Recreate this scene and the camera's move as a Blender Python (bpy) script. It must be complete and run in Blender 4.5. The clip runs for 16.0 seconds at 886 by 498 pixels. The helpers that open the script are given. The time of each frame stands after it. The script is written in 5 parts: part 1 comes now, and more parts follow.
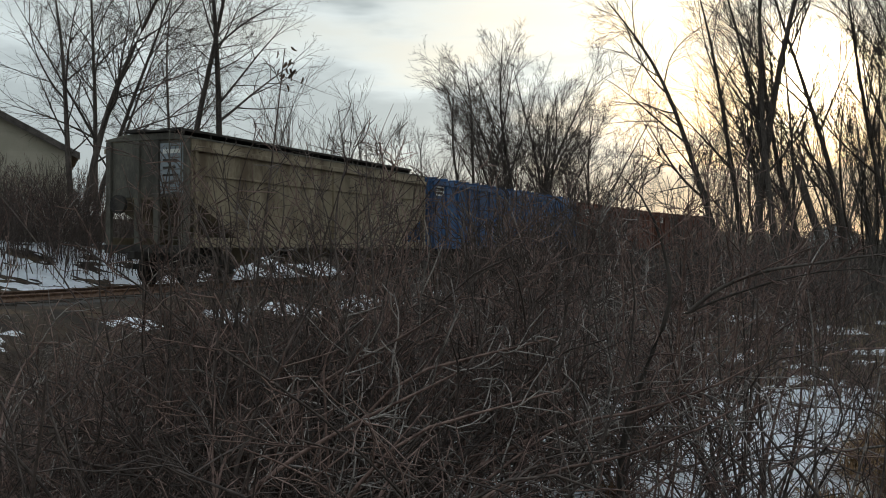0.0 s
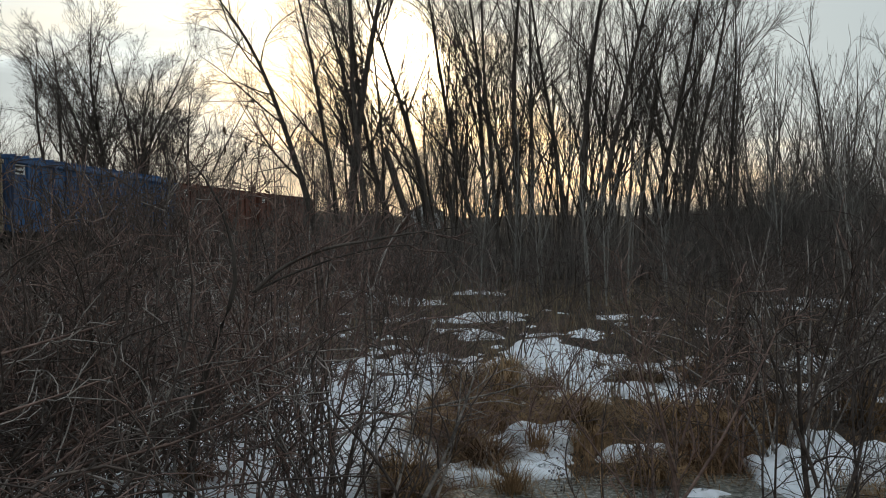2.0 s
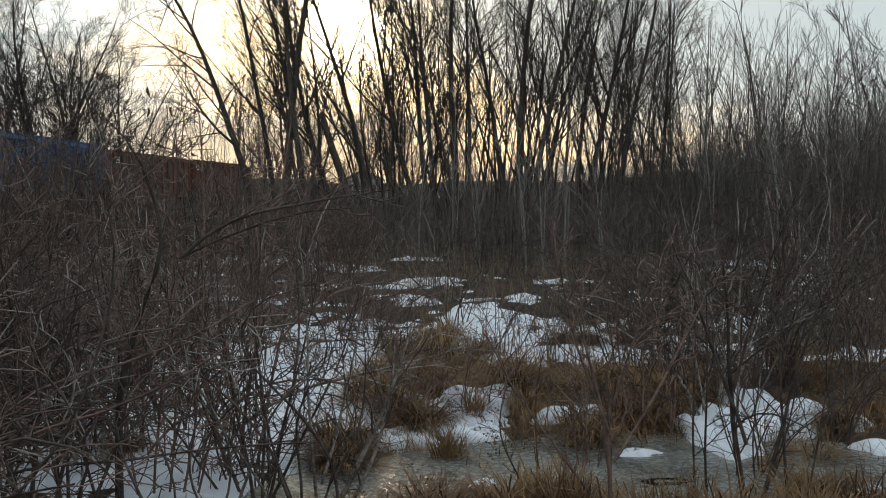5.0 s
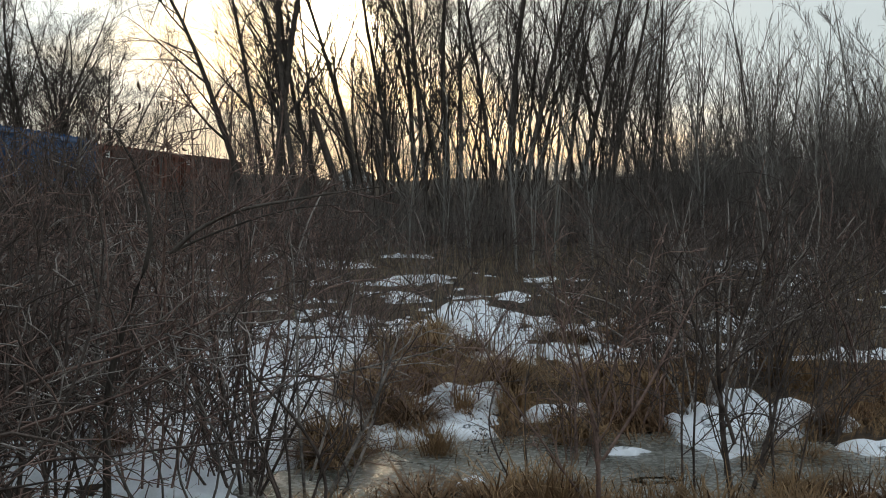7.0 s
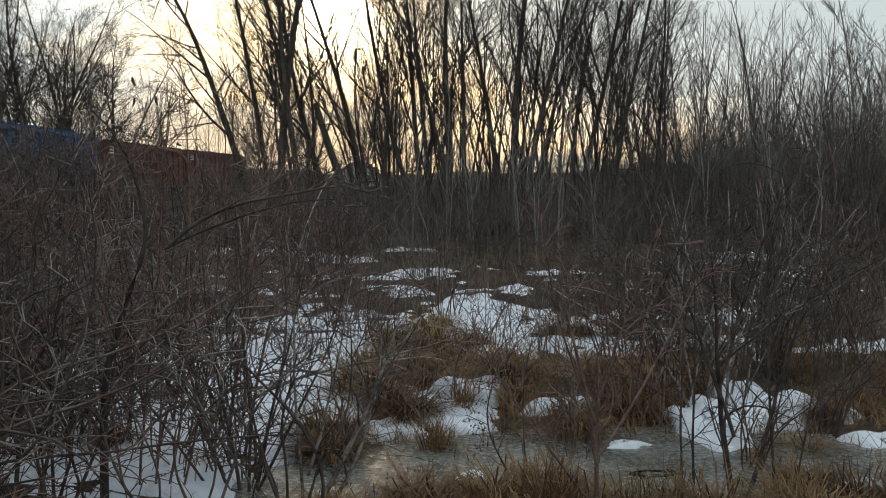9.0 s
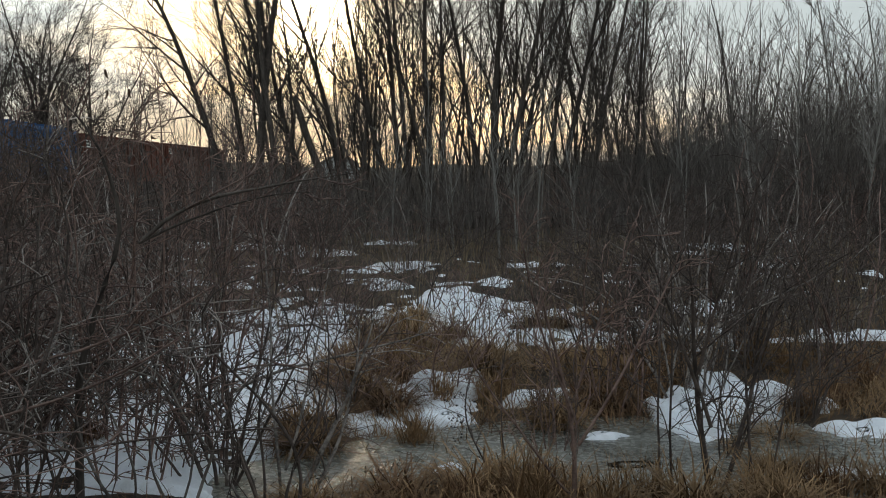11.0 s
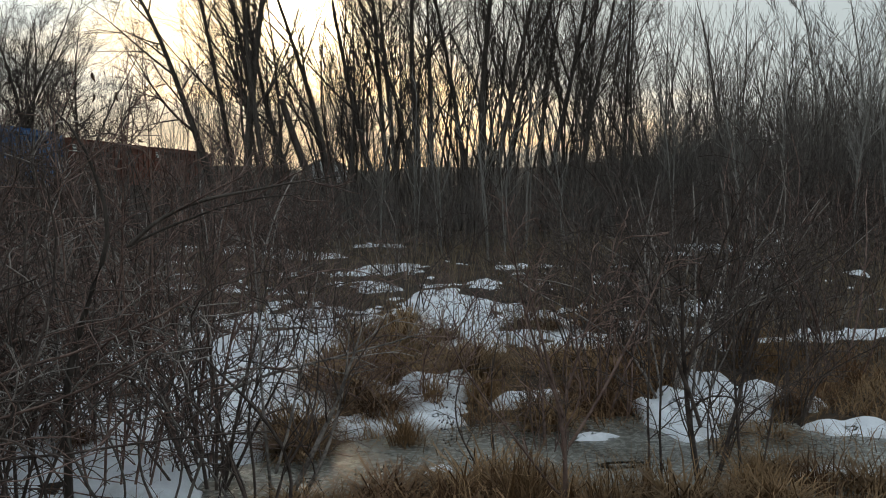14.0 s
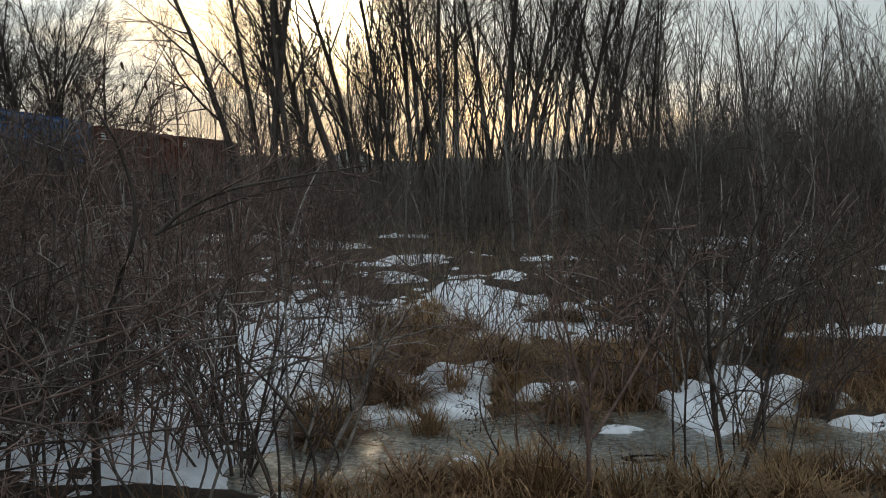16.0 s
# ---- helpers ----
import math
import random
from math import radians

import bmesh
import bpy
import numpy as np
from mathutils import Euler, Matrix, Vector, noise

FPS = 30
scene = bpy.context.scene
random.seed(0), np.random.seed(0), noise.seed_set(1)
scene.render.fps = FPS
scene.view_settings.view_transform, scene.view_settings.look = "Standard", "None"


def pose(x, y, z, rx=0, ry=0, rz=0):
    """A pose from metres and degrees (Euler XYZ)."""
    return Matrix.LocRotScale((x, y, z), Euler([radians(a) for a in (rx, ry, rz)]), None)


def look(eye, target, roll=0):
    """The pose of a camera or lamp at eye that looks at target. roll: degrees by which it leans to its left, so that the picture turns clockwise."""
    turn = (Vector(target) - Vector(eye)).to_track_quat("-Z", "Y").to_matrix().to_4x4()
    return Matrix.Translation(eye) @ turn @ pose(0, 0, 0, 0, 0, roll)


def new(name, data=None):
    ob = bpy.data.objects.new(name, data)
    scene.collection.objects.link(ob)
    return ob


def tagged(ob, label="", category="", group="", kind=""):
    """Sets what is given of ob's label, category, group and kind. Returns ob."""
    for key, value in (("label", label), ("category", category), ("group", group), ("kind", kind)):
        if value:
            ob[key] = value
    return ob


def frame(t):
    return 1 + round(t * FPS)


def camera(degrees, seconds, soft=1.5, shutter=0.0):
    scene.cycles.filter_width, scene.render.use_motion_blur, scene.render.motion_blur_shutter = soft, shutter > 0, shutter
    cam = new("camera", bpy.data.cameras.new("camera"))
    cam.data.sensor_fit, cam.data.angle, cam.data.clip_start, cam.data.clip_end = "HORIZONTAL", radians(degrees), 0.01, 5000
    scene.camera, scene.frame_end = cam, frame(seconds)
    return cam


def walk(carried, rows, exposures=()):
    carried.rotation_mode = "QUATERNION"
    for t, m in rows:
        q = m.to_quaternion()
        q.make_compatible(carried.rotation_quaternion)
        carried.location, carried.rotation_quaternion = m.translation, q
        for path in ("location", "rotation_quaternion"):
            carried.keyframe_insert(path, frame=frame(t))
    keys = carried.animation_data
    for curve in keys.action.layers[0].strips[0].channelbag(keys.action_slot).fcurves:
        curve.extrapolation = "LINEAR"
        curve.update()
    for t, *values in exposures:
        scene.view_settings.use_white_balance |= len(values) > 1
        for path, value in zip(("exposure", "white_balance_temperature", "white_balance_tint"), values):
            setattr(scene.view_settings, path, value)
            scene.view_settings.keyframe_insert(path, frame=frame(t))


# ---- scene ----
cam = camera(49.07, 16.0, soft=1.0)
PATH = [
    (0.0, pose(-0.286, -0.126, 2.337, 89.96, -0.24, 26.89)),
    (0.5, pose(-0.274, -0.116, 2.323, 88.92, 0.26, 20.59)),
    (1.0, pose(-0.166, -0.127, 2.337, 88.82, 0.11, 11.44)),
    (1.5, pose(-0.033, -0.100, 2.341, 88.86, 0.39, 6.97)),
    (2.0, pose(-0.004, -0.057, 2.333, 88.73, 0.60, 3.95)),
    (2.5, pose(0.029, -0.019, 2.328, 88.43, 0.82, 2.80)),
    (3.0, pose(0.030, -0.015, 2.317, 87.82, 0.82, 2.31)),
    (3.5, pose(0.042, 0.005, 2.316, 87.33, 0.62, 1.48)),
    (4.0, pose(0.034, 0.015, 2.313, 87.06, 0.70, 0.83)),
    (6.5, pose(0.045, 0.036, 2.304, 86.50, 0.90, 0.10)),
    (7.0, pose(0.036, 0.032, 2.307, 86.55, 0.40, -0.20)),
    (7.5, pose(0.049, 0.031, 2.310, 86.47, 0.46, -0.35)),
    (8.0, pose(0.064, 0.042, 2.311, 86.39, 0.58, -0.20)),
    (8.5, pose(0.079, 0.051, 2.312, 86.31, 0.74, -0.03)),
    (9.0, pose(0.099, 0.066, 2.307, 86.16, 0.79, 0.08)),
    (11.5, pose(0.127, 0.086, 2.302, 85.71, 1.10, -1.36)),
    (12.0, pose(0.123, 0.081, 2.307, 85.88, 1.19, -1.53)),
    (12.5, pose(0.132, 0.078, 2.309, 86.07, 1.27, -1.69)),
    (13.0, pose(0.131, 0.080, 2.306, 86.07, 1.32, -1.85)),
    (13.5, pose(0.117, 0.080, 2.299, 85.93, 1.33, -1.97)),
    (14.0, pose(0.120, 0.088, 2.298, 85.86, 1.30, -1.78)),
    (14.5, pose(0.129, 0.085, 2.300, 85.74, 1.41, -1.35)),
    (15.0, pose(0.124, 0.085, 2.302, 85.54, 1.30, -0.92)),
    (15.5, pose(0.107, 0.083, 2.296, 85.45, 1.00, -0.59)),
    (16.0, pose(0.112, 0.087, 2.298, 85.35, 0.89, -0.30)),
]
EXPOSURES = [(0.0, 0.0), (1.0, 0.16), (2.0, 0.02), (2.5, 0.0), (3.0, 0.06), (3.5, 0.18), (7.0, 0.24), (9.0, 0.23), (11.5, 0.10), (16.0, 0.05)]
walk(cam, PATH, EXPOSURES)

# ---- world, sun and light ----
SUN_AZ, SUN_EL = radians(-6.0), radians(9.3)
SUN_DIR = Vector((math.sin(SUN_AZ) * math.cos(SUN_EL), math.cos(SUN_AZ) * math.cos(SUN_EL), math.sin(SUN_EL)))


def node(nt, kind, ins=None, **attrs):
    n = nt.nodes.new(kind)
    for k, v in attrs.items():
        setattr(n, k, v)
    for k, v in (ins or {}).items():
        if isinstance(v, bpy.types.NodeSocket):
            nt.links.new(v, n.inputs[k])
        else:
            n.inputs[k].default_value = v
    return n


def calc(nt, op, a, b=0.0, c=0.0, clamp=False):
    n = node(nt, "ShaderNodeMath", {0: a, 1: b, 2: c}, operation=op, use_clamp=clamp)
    return n.outputs[0]


def blend(nt, fac, a, b, mode="MIX"):
    n = node(nt, "ShaderNodeMix", {0: fac, 6: a, 7: b}, data_type="RGBA", blend_type=mode)
    return n.outputs[2]


def smooth(nt, v, lo, hi, a=0.0, b=1.0):
    n = node(nt, "ShaderNodeMapRange", {0: v, 1: lo, 2: hi, 3: a, 4: b}, interpolation_type="SMOOTHSTEP")
    return n.outputs[0]


def build_world():
    w = bpy.data.worlds.new("winter_evening")
    scene.world = w
    w.use_nodes = True
    nt = w.node_tree
    nt.nodes.clear()
    sky = node(nt, "ShaderNodeTexSky", sky_type="NISHITA", sun_disc=False, sun_elevation=SUN_EL, sun_rotation=SUN_AZ,
               air_density=1.2, dust_density=2.0)
    clear = blend(nt, 1.0, sky.outputs[0], (0.085, 0.085, 0.085, 1), "MULTIPLY")
    way = node(nt, "ShaderNodeTexCoord").outputs["Generated"]
    dot = node(nt, "ShaderNodeVectorMath", {0: way, 1: SUN_DIR}, operation="DOT_PRODUCT").outputs["Value"]
    off = calc(nt, "ARCCOSINE", calc(nt, "MINIMUM", dot, 0.99999))
    axes = node(nt, "ShaderNodeSeparateXYZ", {0: way})
    z, east = axes.outputs["Z"], axes.outputs["X"]
    # streaky cloud deck
    m = node(nt, "ShaderNodeMapping", {0: way, "Scale": (1.6, 1.6, 7.0), "Location": (0.35, 0.0, 0.55)})
    n1 = node(nt, "ShaderNodeTexNoise", {"Vector": m.outputs[0], "Scale": 1.7, "Detail": 5.0, "Roughness": 0.5}).outputs[0]
    n2 = node(nt, "ShaderNodeTexNoise", {"Vector": m.outputs[0], "Scale": 5.0, "Detail": 4.0, "Roughness": 0.6}).outputs[0]
    patchy = smooth(nt, calc(nt, "MULTIPLY_ADD", n2, 0.25, calc(nt, "MULTIPLY", n1, 0.9)), 0.47, 0.64)
    # a heavier deck above a brighter strip along the horizon
    deck_edge = smooth(nt, calc(nt, "MULTIPLY_ADD", calc(nt, "SUBTRACT", n1, 0.5), 0.42, calc(nt, "SUBTRACT", z, smooth(nt, east, 0.02, 0.34, 0.0, 0.10))), 0.195, 0.255)
    dens = calc(nt, "MAXIMUM", calc(nt, "MULTIPLY", patchy, 0.65), calc(nt, "MULTIPLY", deck_edge, 0.95))

    def bell(width):
        return calc(nt, "EXPONENT", calc(nt, "MULTIPLY", calc(nt, "POWER", calc(nt, "DIVIDE", off, width), 2.0), -1.0))

    wide, near, tight = bell(0.46), bell(0.23), bell(0.036)
    grey = blend(nt, dens, (0.74, 0.83, 0.85, 1), (0.32, 0.375, 0.395, 1))
    thin = calc(nt, "MULTIPLY_ADD", dens, -0.55, 1.0)

    def times(col, *facs):
        for fc in facs:
            col = blend(nt, 1.0, col, node(nt, "ShaderNodeCombineColor", {0: fc, 1: fc, 2: fc}).outputs[0], "MULTIPLY")
        return col

    warm = blend(nt, smooth(nt, z, 0.0, 0.18), (0.66, 0.36, 0.05, 1), (0.34, 0.26, 0.12, 1))
    glow = blend(nt, 1.0, times((0.25, 0.265, 0.25, 1), wide, thin), times(warm, near, thin), "ADD")
    deck = blend(nt, 1.0, grey, glow, "ADD")
    # the low sun reddens the air along the horizon
    low = calc(nt, "MULTIPLY", calc(nt, "MULTIPLY", smooth(nt, z, 0.015, 0.15, 1.0, 0.0), wide), 0.50)
    deck = blend(nt, low, deck, blend(nt, 1.0, deck, (0.80, 0.55, 0.27, 1), "MULTIPLY"))
    high = smooth(nt, z, 0.26, 0.75)
    deck = blend(nt, high, deck, (0.58, 0.67, 0.74, 1))
    cover = smooth(nt, calc(nt, "ADD", n1, 0.3), 0.62, 0.80)
    both = blend(nt, calc(nt, "MULTIPLY_ADD", cover, 0.35, 0.6), clear, deck)
    disc = blend(nt, tight, (0, 0, 0, 1), (13.0, 10.3, 6.6, 1))
    total = blend(nt, 1.0, both, disc, "ADD")
    bg = node(nt, "ShaderNodeBackground", {0: total, 1: 1.0})
    out = node(nt, "ShaderNodeOutputWorld", {0: bg.outputs[0]})


build_world()
sun_data = bpy.data.lights.new("sun", "SUN")
sun_data.energy, sun_data.angle, sun_data.color = 0.9, radians(10), (1.0, 0.80, 0.55)
sun = new("sun", sun_data)
sun.matrix_world = look(SUN_DIR * 300, (0, 0, 0))


# ---- materials ----
def surface(name, a, b, scale=6.0, rough=0.85, bump=0.3, metal=0.0, fine=40.0, vary=0.25, stain=None, stain_amount=0.5,
            stretch=(1, 1, 1), spec=0.3, bump_dist=0.01):
    """Two tones mixed by coarse and fine noise, a shift from object to object, an optional stain and fine relief."""
    m = bpy.data.materials.new(name)
    m.use_nodes = True
    nt = m.node_tree
    nt.nodes.clear()
    co = node(nt, "ShaderNodeTexCoord").outputs["Object"]
    info = node(nt, "ShaderNodeObjectInfo").outputs["Random"]
    mp = node(nt, "ShaderNodeMapping", {0: co, "Scale": stretch}).outputs[0]
    coarse = node(nt, "ShaderNodeTexNoise", {"Vector": mp, "Scale": scale, "Detail": 4.0, "Roughness": 0.6}).outputs[0]
    grain = node(nt, "ShaderNodeTexNoise", {"Vector": mp, "Scale": fine, "Detail": 3.0, "Roughness": 0.65}).outputs[0]
    mixed = calc(nt, "MULTIPLY_ADD", grain, 0.45, calc(nt, "MULTIPLY", coarse, 0.75))
    col = blend(nt, smooth(nt, mixed, 0.42, 0.78), (*a, 1), (*b, 1))
    if stain:
        sn = node(nt, "ShaderNodeTexNoise", {"Vector": mp, "Scale": scale * 0.6, "Detail": 6.0, "Roughness": 0.7, "Distortion": 0.6}).outputs[0]
        col = blend(nt, calc(nt, "MULTIPLY", smooth(nt, sn, 0.48, 0.66), stain_amount), col, (*stain, 1))
    tone = node(nt, "ShaderNodeHueSaturation", {"Value": calc(nt, "MULTIPLY_ADD", info, 2 * vary, 1.0 - vary), "Color": col}).outputs[0]
    bp = node(nt, "ShaderNodeBump", {"Strength": bump, "Distance": bump_dist, "Height": mixed})
    p = node(nt, "ShaderNodeBsdfPrincipled", {"Base Color": tone, "Metallic": metal, "Normal": bp.outputs[0],
             "Roughness": calc(nt, "MULTIPLY_ADD", grain, 0.25, rough - 0.12, clamp=True)})
    p.inputs["Specular IOR Level"].default_value = spec
    node(nt, "ShaderNodeOutputMaterial", {0: p.outputs[0]})
    return m


BARK_DARK = surface("dark_bark", (0.050, 0.040, 0.034), (0.120, 0.100, 0.085), 5, 0.9, 0.5, stretch=(1, 1, 0.3))
BARK_MID = surface("thicket_bark", (0.075, 0.063, 0.055), (0.20, 0.172, 0.152), 5, 0.9, 0.4, stretch=(1, 1, 0.3))
BARK_GREY = surface("grey_bark", (0.16, 0.145, 0.13), (0.32, 0.30, 0.27), 6, 0.88, 0.4, stretch=(1, 1, 0.4))
BARK_PALE = surface("pale_bark", (0.30, 0.28, 0.25), (0.50, 0.47, 0.42), 7, 0.8, 0.3, stain=(0.08, 0.07, 0.06), stain_amount=0.7)
TWIG_RED = surface("reddish_twig", (0.085, 0.052, 0.042), (0.27, 0.178, 0.146), 9, 0.7, 0.2)
TWIG_GREY = surface("grey_twig", (0.080, 0.068, 0.060), (0.40, 0.350, 0.310), 5, 0.75, 0.2)
TWIG_DARK = surface("dark_twig", (0.040, 0.029, 0.024), (0.132, 0.100, 0.084), 9, 0.75, 0.2)
STRAW = surface("dead_straw", (0.115, 0.066, 0.030), (0.34, 0.212, 0.108), 4, 0.85, 0.2, vary=0.3)
STRAW_RED = surface("rusty_straw", (0.078, 0.042, 0.022), (0.26, 0.145, 0.075), 4, 0.85, 0.2, vary=0.3)
REED = surface("pale_reed", (0.20, 0.145, 0.090), (0.38, 0.29, 0.19), 4, 0.85, 0.2)
SNOW = surface("old_snow", (0.76, 0.79, 0.83), (0.90, 0.92, 0.95), 2.2, 0.6, 0.35, stain=(0.42, 0.40, 0.36), stain_amount=0.35,
               fine=55, vary=0.04, bump_dist=0.02)
ICE = surface("grey_ice", (0.070, 0.070, 0.058), (0.23, 0.228, 0.202), 1.3, 0.26, 0.35, stain=(0.29, 0.295, 0.265), stain_amount=0.7,
              fine=18, vary=0.05, spec=0.5)
LITTER = surface("wet_litter", (0.018, 0.013, 0.010), (0.060, 0.042, 0.028), 1.1, 0.95, 0.8, fine=22, vary=0.0, bump_dist=0.03,
                 stain=(0.14, 0.092, 0.052), stain_amount=0.6)
BALLAST = surface("dark_ballast", (0.035, 0.032, 0.029), (0.10, 0.09, 0.082), 9, 0.95, 0.9, fine=30, bump_dist=0.04)
RAIL_STEEL = surface("rusty_rail", (0.10, 0.055, 0.035), (0.20, 0.13, 0.09), 8, 0.6, 0.2, metal=0.5)
SLEEPER = surface("tarred_sleeper", (0.04, 0.033, 0.028), (0.10, 0.085, 0.07), 7, 0.95, 0.5, stretch=(0.3, 1, 1))
PAINT_TAN = surface("weathered_tan_paint", (0.22, 0.175, 0.115), (0.34, 0.28, 0.19), 0.8, 0.62, 0.12, stain=(0.11, 0.075, 0.045),
                    stain_amount=0.9, stretch=(1, 1, 0.45), fine=14, vary=0.03)
PAINT_GREY = surface("grey_patch_paint", (0.22, 0.25, 0.27), (0.31, 0.34, 0.36), 1.2, 0.6, 0.1, stain=(0.12, 0.10, 0.08), stain_amount=0.4, vary=0.02)
PAINT_BLUE = surface("blue_wagon_paint", (0.026, 0.080, 0.19), (0.050, 0.130, 0.28), 0.9, 0.55, 0.12, stain=(0.07, 0.055, 0.06),
                     stain_amount=0.55, stretch=(1, 1, 0.35), fine=14, vary=0.05)
PAINT_RUST = surface("red_oxide_paint", (0.12, 0.042, 0.028), (0.21, 0.085, 0.055), 0.9, 0.75, 0.15, stain=(0.06, 0.038, 0.03),
                     stain_amount=0.6, stretch=(1, 1, 0.4), fine=14, vary=0.1)
# stained dark paint; the shade on the wagon ends is put into its colour
PAINT_SHADE_GRIME = surface("grimy_shaded_paint", (0.075, 0.070, 0.058), (0.16, 0.145, 0.115), 1.3, 0.75, 0.15, stain=(0.04, 0.033, 0.027), stain_amount=0.7, stretch=(1, 1, 0.4), fine=16, vary=0.03)
IRON = surface("grimy_iron", (0.025, 0.022, 0.02), (0.075, 0.065, 0.055), 3, 0.75, 0.3, metal=0.3)
WHITE_PAINT = surface("white_lettering", (0.50, 0.50, 0.47), (0.68, 0.68, 0.64), 12, 0.7, 0.05)
SIDING = surface("cream_siding", (0.42, 0.38, 0.29), (0.53, 0.48, 0.38), 0.7, 0.8, 0.1, stain=(0.27, 0.24, 0.19), stain_amount=0.4, vary=0.03)
SIDING_WHITE = surface("white_siding", (0.62, 0.63, 0.62), (0.76, 0.77, 0.76), 0.7, 0.8, 0.1, vary=0.03)
SHINGLE = surface("brown_shingle", (0.06, 0.05, 0.045), (0.14, 0.12, 0.105), 3, 0.9, 0.5, fine=18)
DARK_GLASS = surface("window_glass", (0.02, 0.025, 0.03), (0.04, 0.045, 0.05), 1, 0.12, 0.0, spec=0.6)
DEAD_LEAF = surface("brown_leaf", (0.05, 0.032, 0.02), (0.13, 0.08, 0.045), 20, 0.85, 0.2)
BERRY = surface("black_berry", (0.012, 0.010, 0.012), (0.03, 0.024, 0.026), 20, 0.5, 0.1)


# ---- mesh helpers ----
def mesh_from(name, verts, faces, mat):
    """A mesh from arrays of corners and equal-sided faces."""
    me = bpy.data.meshes.new(name)
    verts, faces = np.asarray(verts, dtype=np.float32), np.asarray(faces, dtype=np.int32)
    n, side = faces.shape
    me.vertices.add(len(verts))
    me.vertices.foreach_set("co", verts.ravel())
    me.loops.add(n * side)
    me.loops.foreach_set("vertex_index", faces.ravel())
    me.polygons.add(n)
    me.polygons.foreach_set("loop_start", np.arange(0, n * side, side, dtype=np.int32))
    me.polygons.foreach_set("use_smooth", np.ones(n, dtype=bool))
    me.update(calc_edges=True)
    me.materials.append(mat)
    return me


def part(name, bm, material, parent, label=""):
    """One mesh object under a thing."""
    me = bpy.data.meshes.new(name)
    bm.to_mesh(me)
    bm.free()
    me.materials.append(material)
    ob = new(name, me)
    ob.parent = parent
    return tagged(ob, label)


def thing(name, label, category, group="", kind="", at=(0, 0, 0), turn=0.0):
    ob = new(name)
    ob.empty_display_size = 0.2
    ob.matrix_world = Matrix.Translation(at) @ Matrix.Rotation(turn, 4, "Z")
    return tagged(ob, label, category, group, kind)


def child(name, me, parent, label=""):
    ob = new(name, me)
    ob.parent = parent
    return tagged(ob, label, kind="stuff" if name in ("twig_cluster", "branch_cluster", "stem_cluster", "blade_cluster") else "")


def box(bm, x0, x1, y0, y1, z0, z1, bevel=0.0):
    r = bmesh.ops.create_cube(bm, size=1.0, matrix=Matrix.Translation(((x0 + x1) / 2, (y0 + y1) / 2, (z0 + z1) / 2))
                              @ Matrix.Diagonal((x1 - x0, y1 - y0, z1 - z0, 1)))
    if bevel:
        edges = list({e for v in r["verts"] for e in v.link_edges})
        bmesh.ops.bevel(bm, geom=edges, offset=bevel, segments=2, affect="EDGES", profile=0.5)
    return bm


def rod(bm, a, b, r, sides=8, r2=None):
    a, b = Vector(a), Vector(b)
    d = b - a
    m = Matrix.Translation((a + b) / 2) @ d.to_track_quat("Z", "Y").to_matrix().to_4x4()
    bmesh.ops.create_cone(bm, cap_ends=True, segments=sides, radius1=r, radius2=r if r2 is None else r2, depth=d.length, matrix=m)
    return bm


def prism(bm, outline, y0, y1):
    """A closed outline in the x-z plane drawn out along y."""
    a = [bm.verts.new((x, y0, z)) for x, z in outline]
    b = [bm.verts.new((x, y1, z)) for x, z in outline]
    n = len(outline)
    for i in range(n):
        bm.faces.new((a[i], a[(i + 1) % n], b[(i + 1) % n], b[i]))
    bm.faces.new(a[::-1])
    bm.faces.new(b)
    bmesh.ops.recalc_face_normals(bm, faces=bm.faces)
    return bm


# ---- growing branches ----
def unit(v):
    return v / np.maximum(np.linalg.norm(v, axis=-1, keepdims=True), 1e-9)


def limbs(rng, start, way, length, r0, r1, k, wander, up, bend=None):
    """Polylines that set out from start along way; arrays over all branches."""
    n = len(start)
    pts = np.empty((n, k, 3))
    pts[:, 0] = start
    d = unit(way)
    step = (length / (k - 1))[:, None]
    turn = np.zeros((n, 3))
    for i in range(1, k):
        turn = 0.72 * turn + rng.normal(0, wander * 0.75, (n, 3))
        d = d + turn
        d[:, 2] += up
        if bend is not None:
            d = d + bend
        d = unit(d)
        pts[:, i] = pts[:, i - 1] + d * step
    u = np.linspace(0, 1, k)[None]
    rad = r0[:, None] * (1 - u) ** 0.9 + r1[:, None] * u if np.ndim(r1) else r0[:, None] * (1 - u) ** 0.9 + r1 * u
    return pts, rad


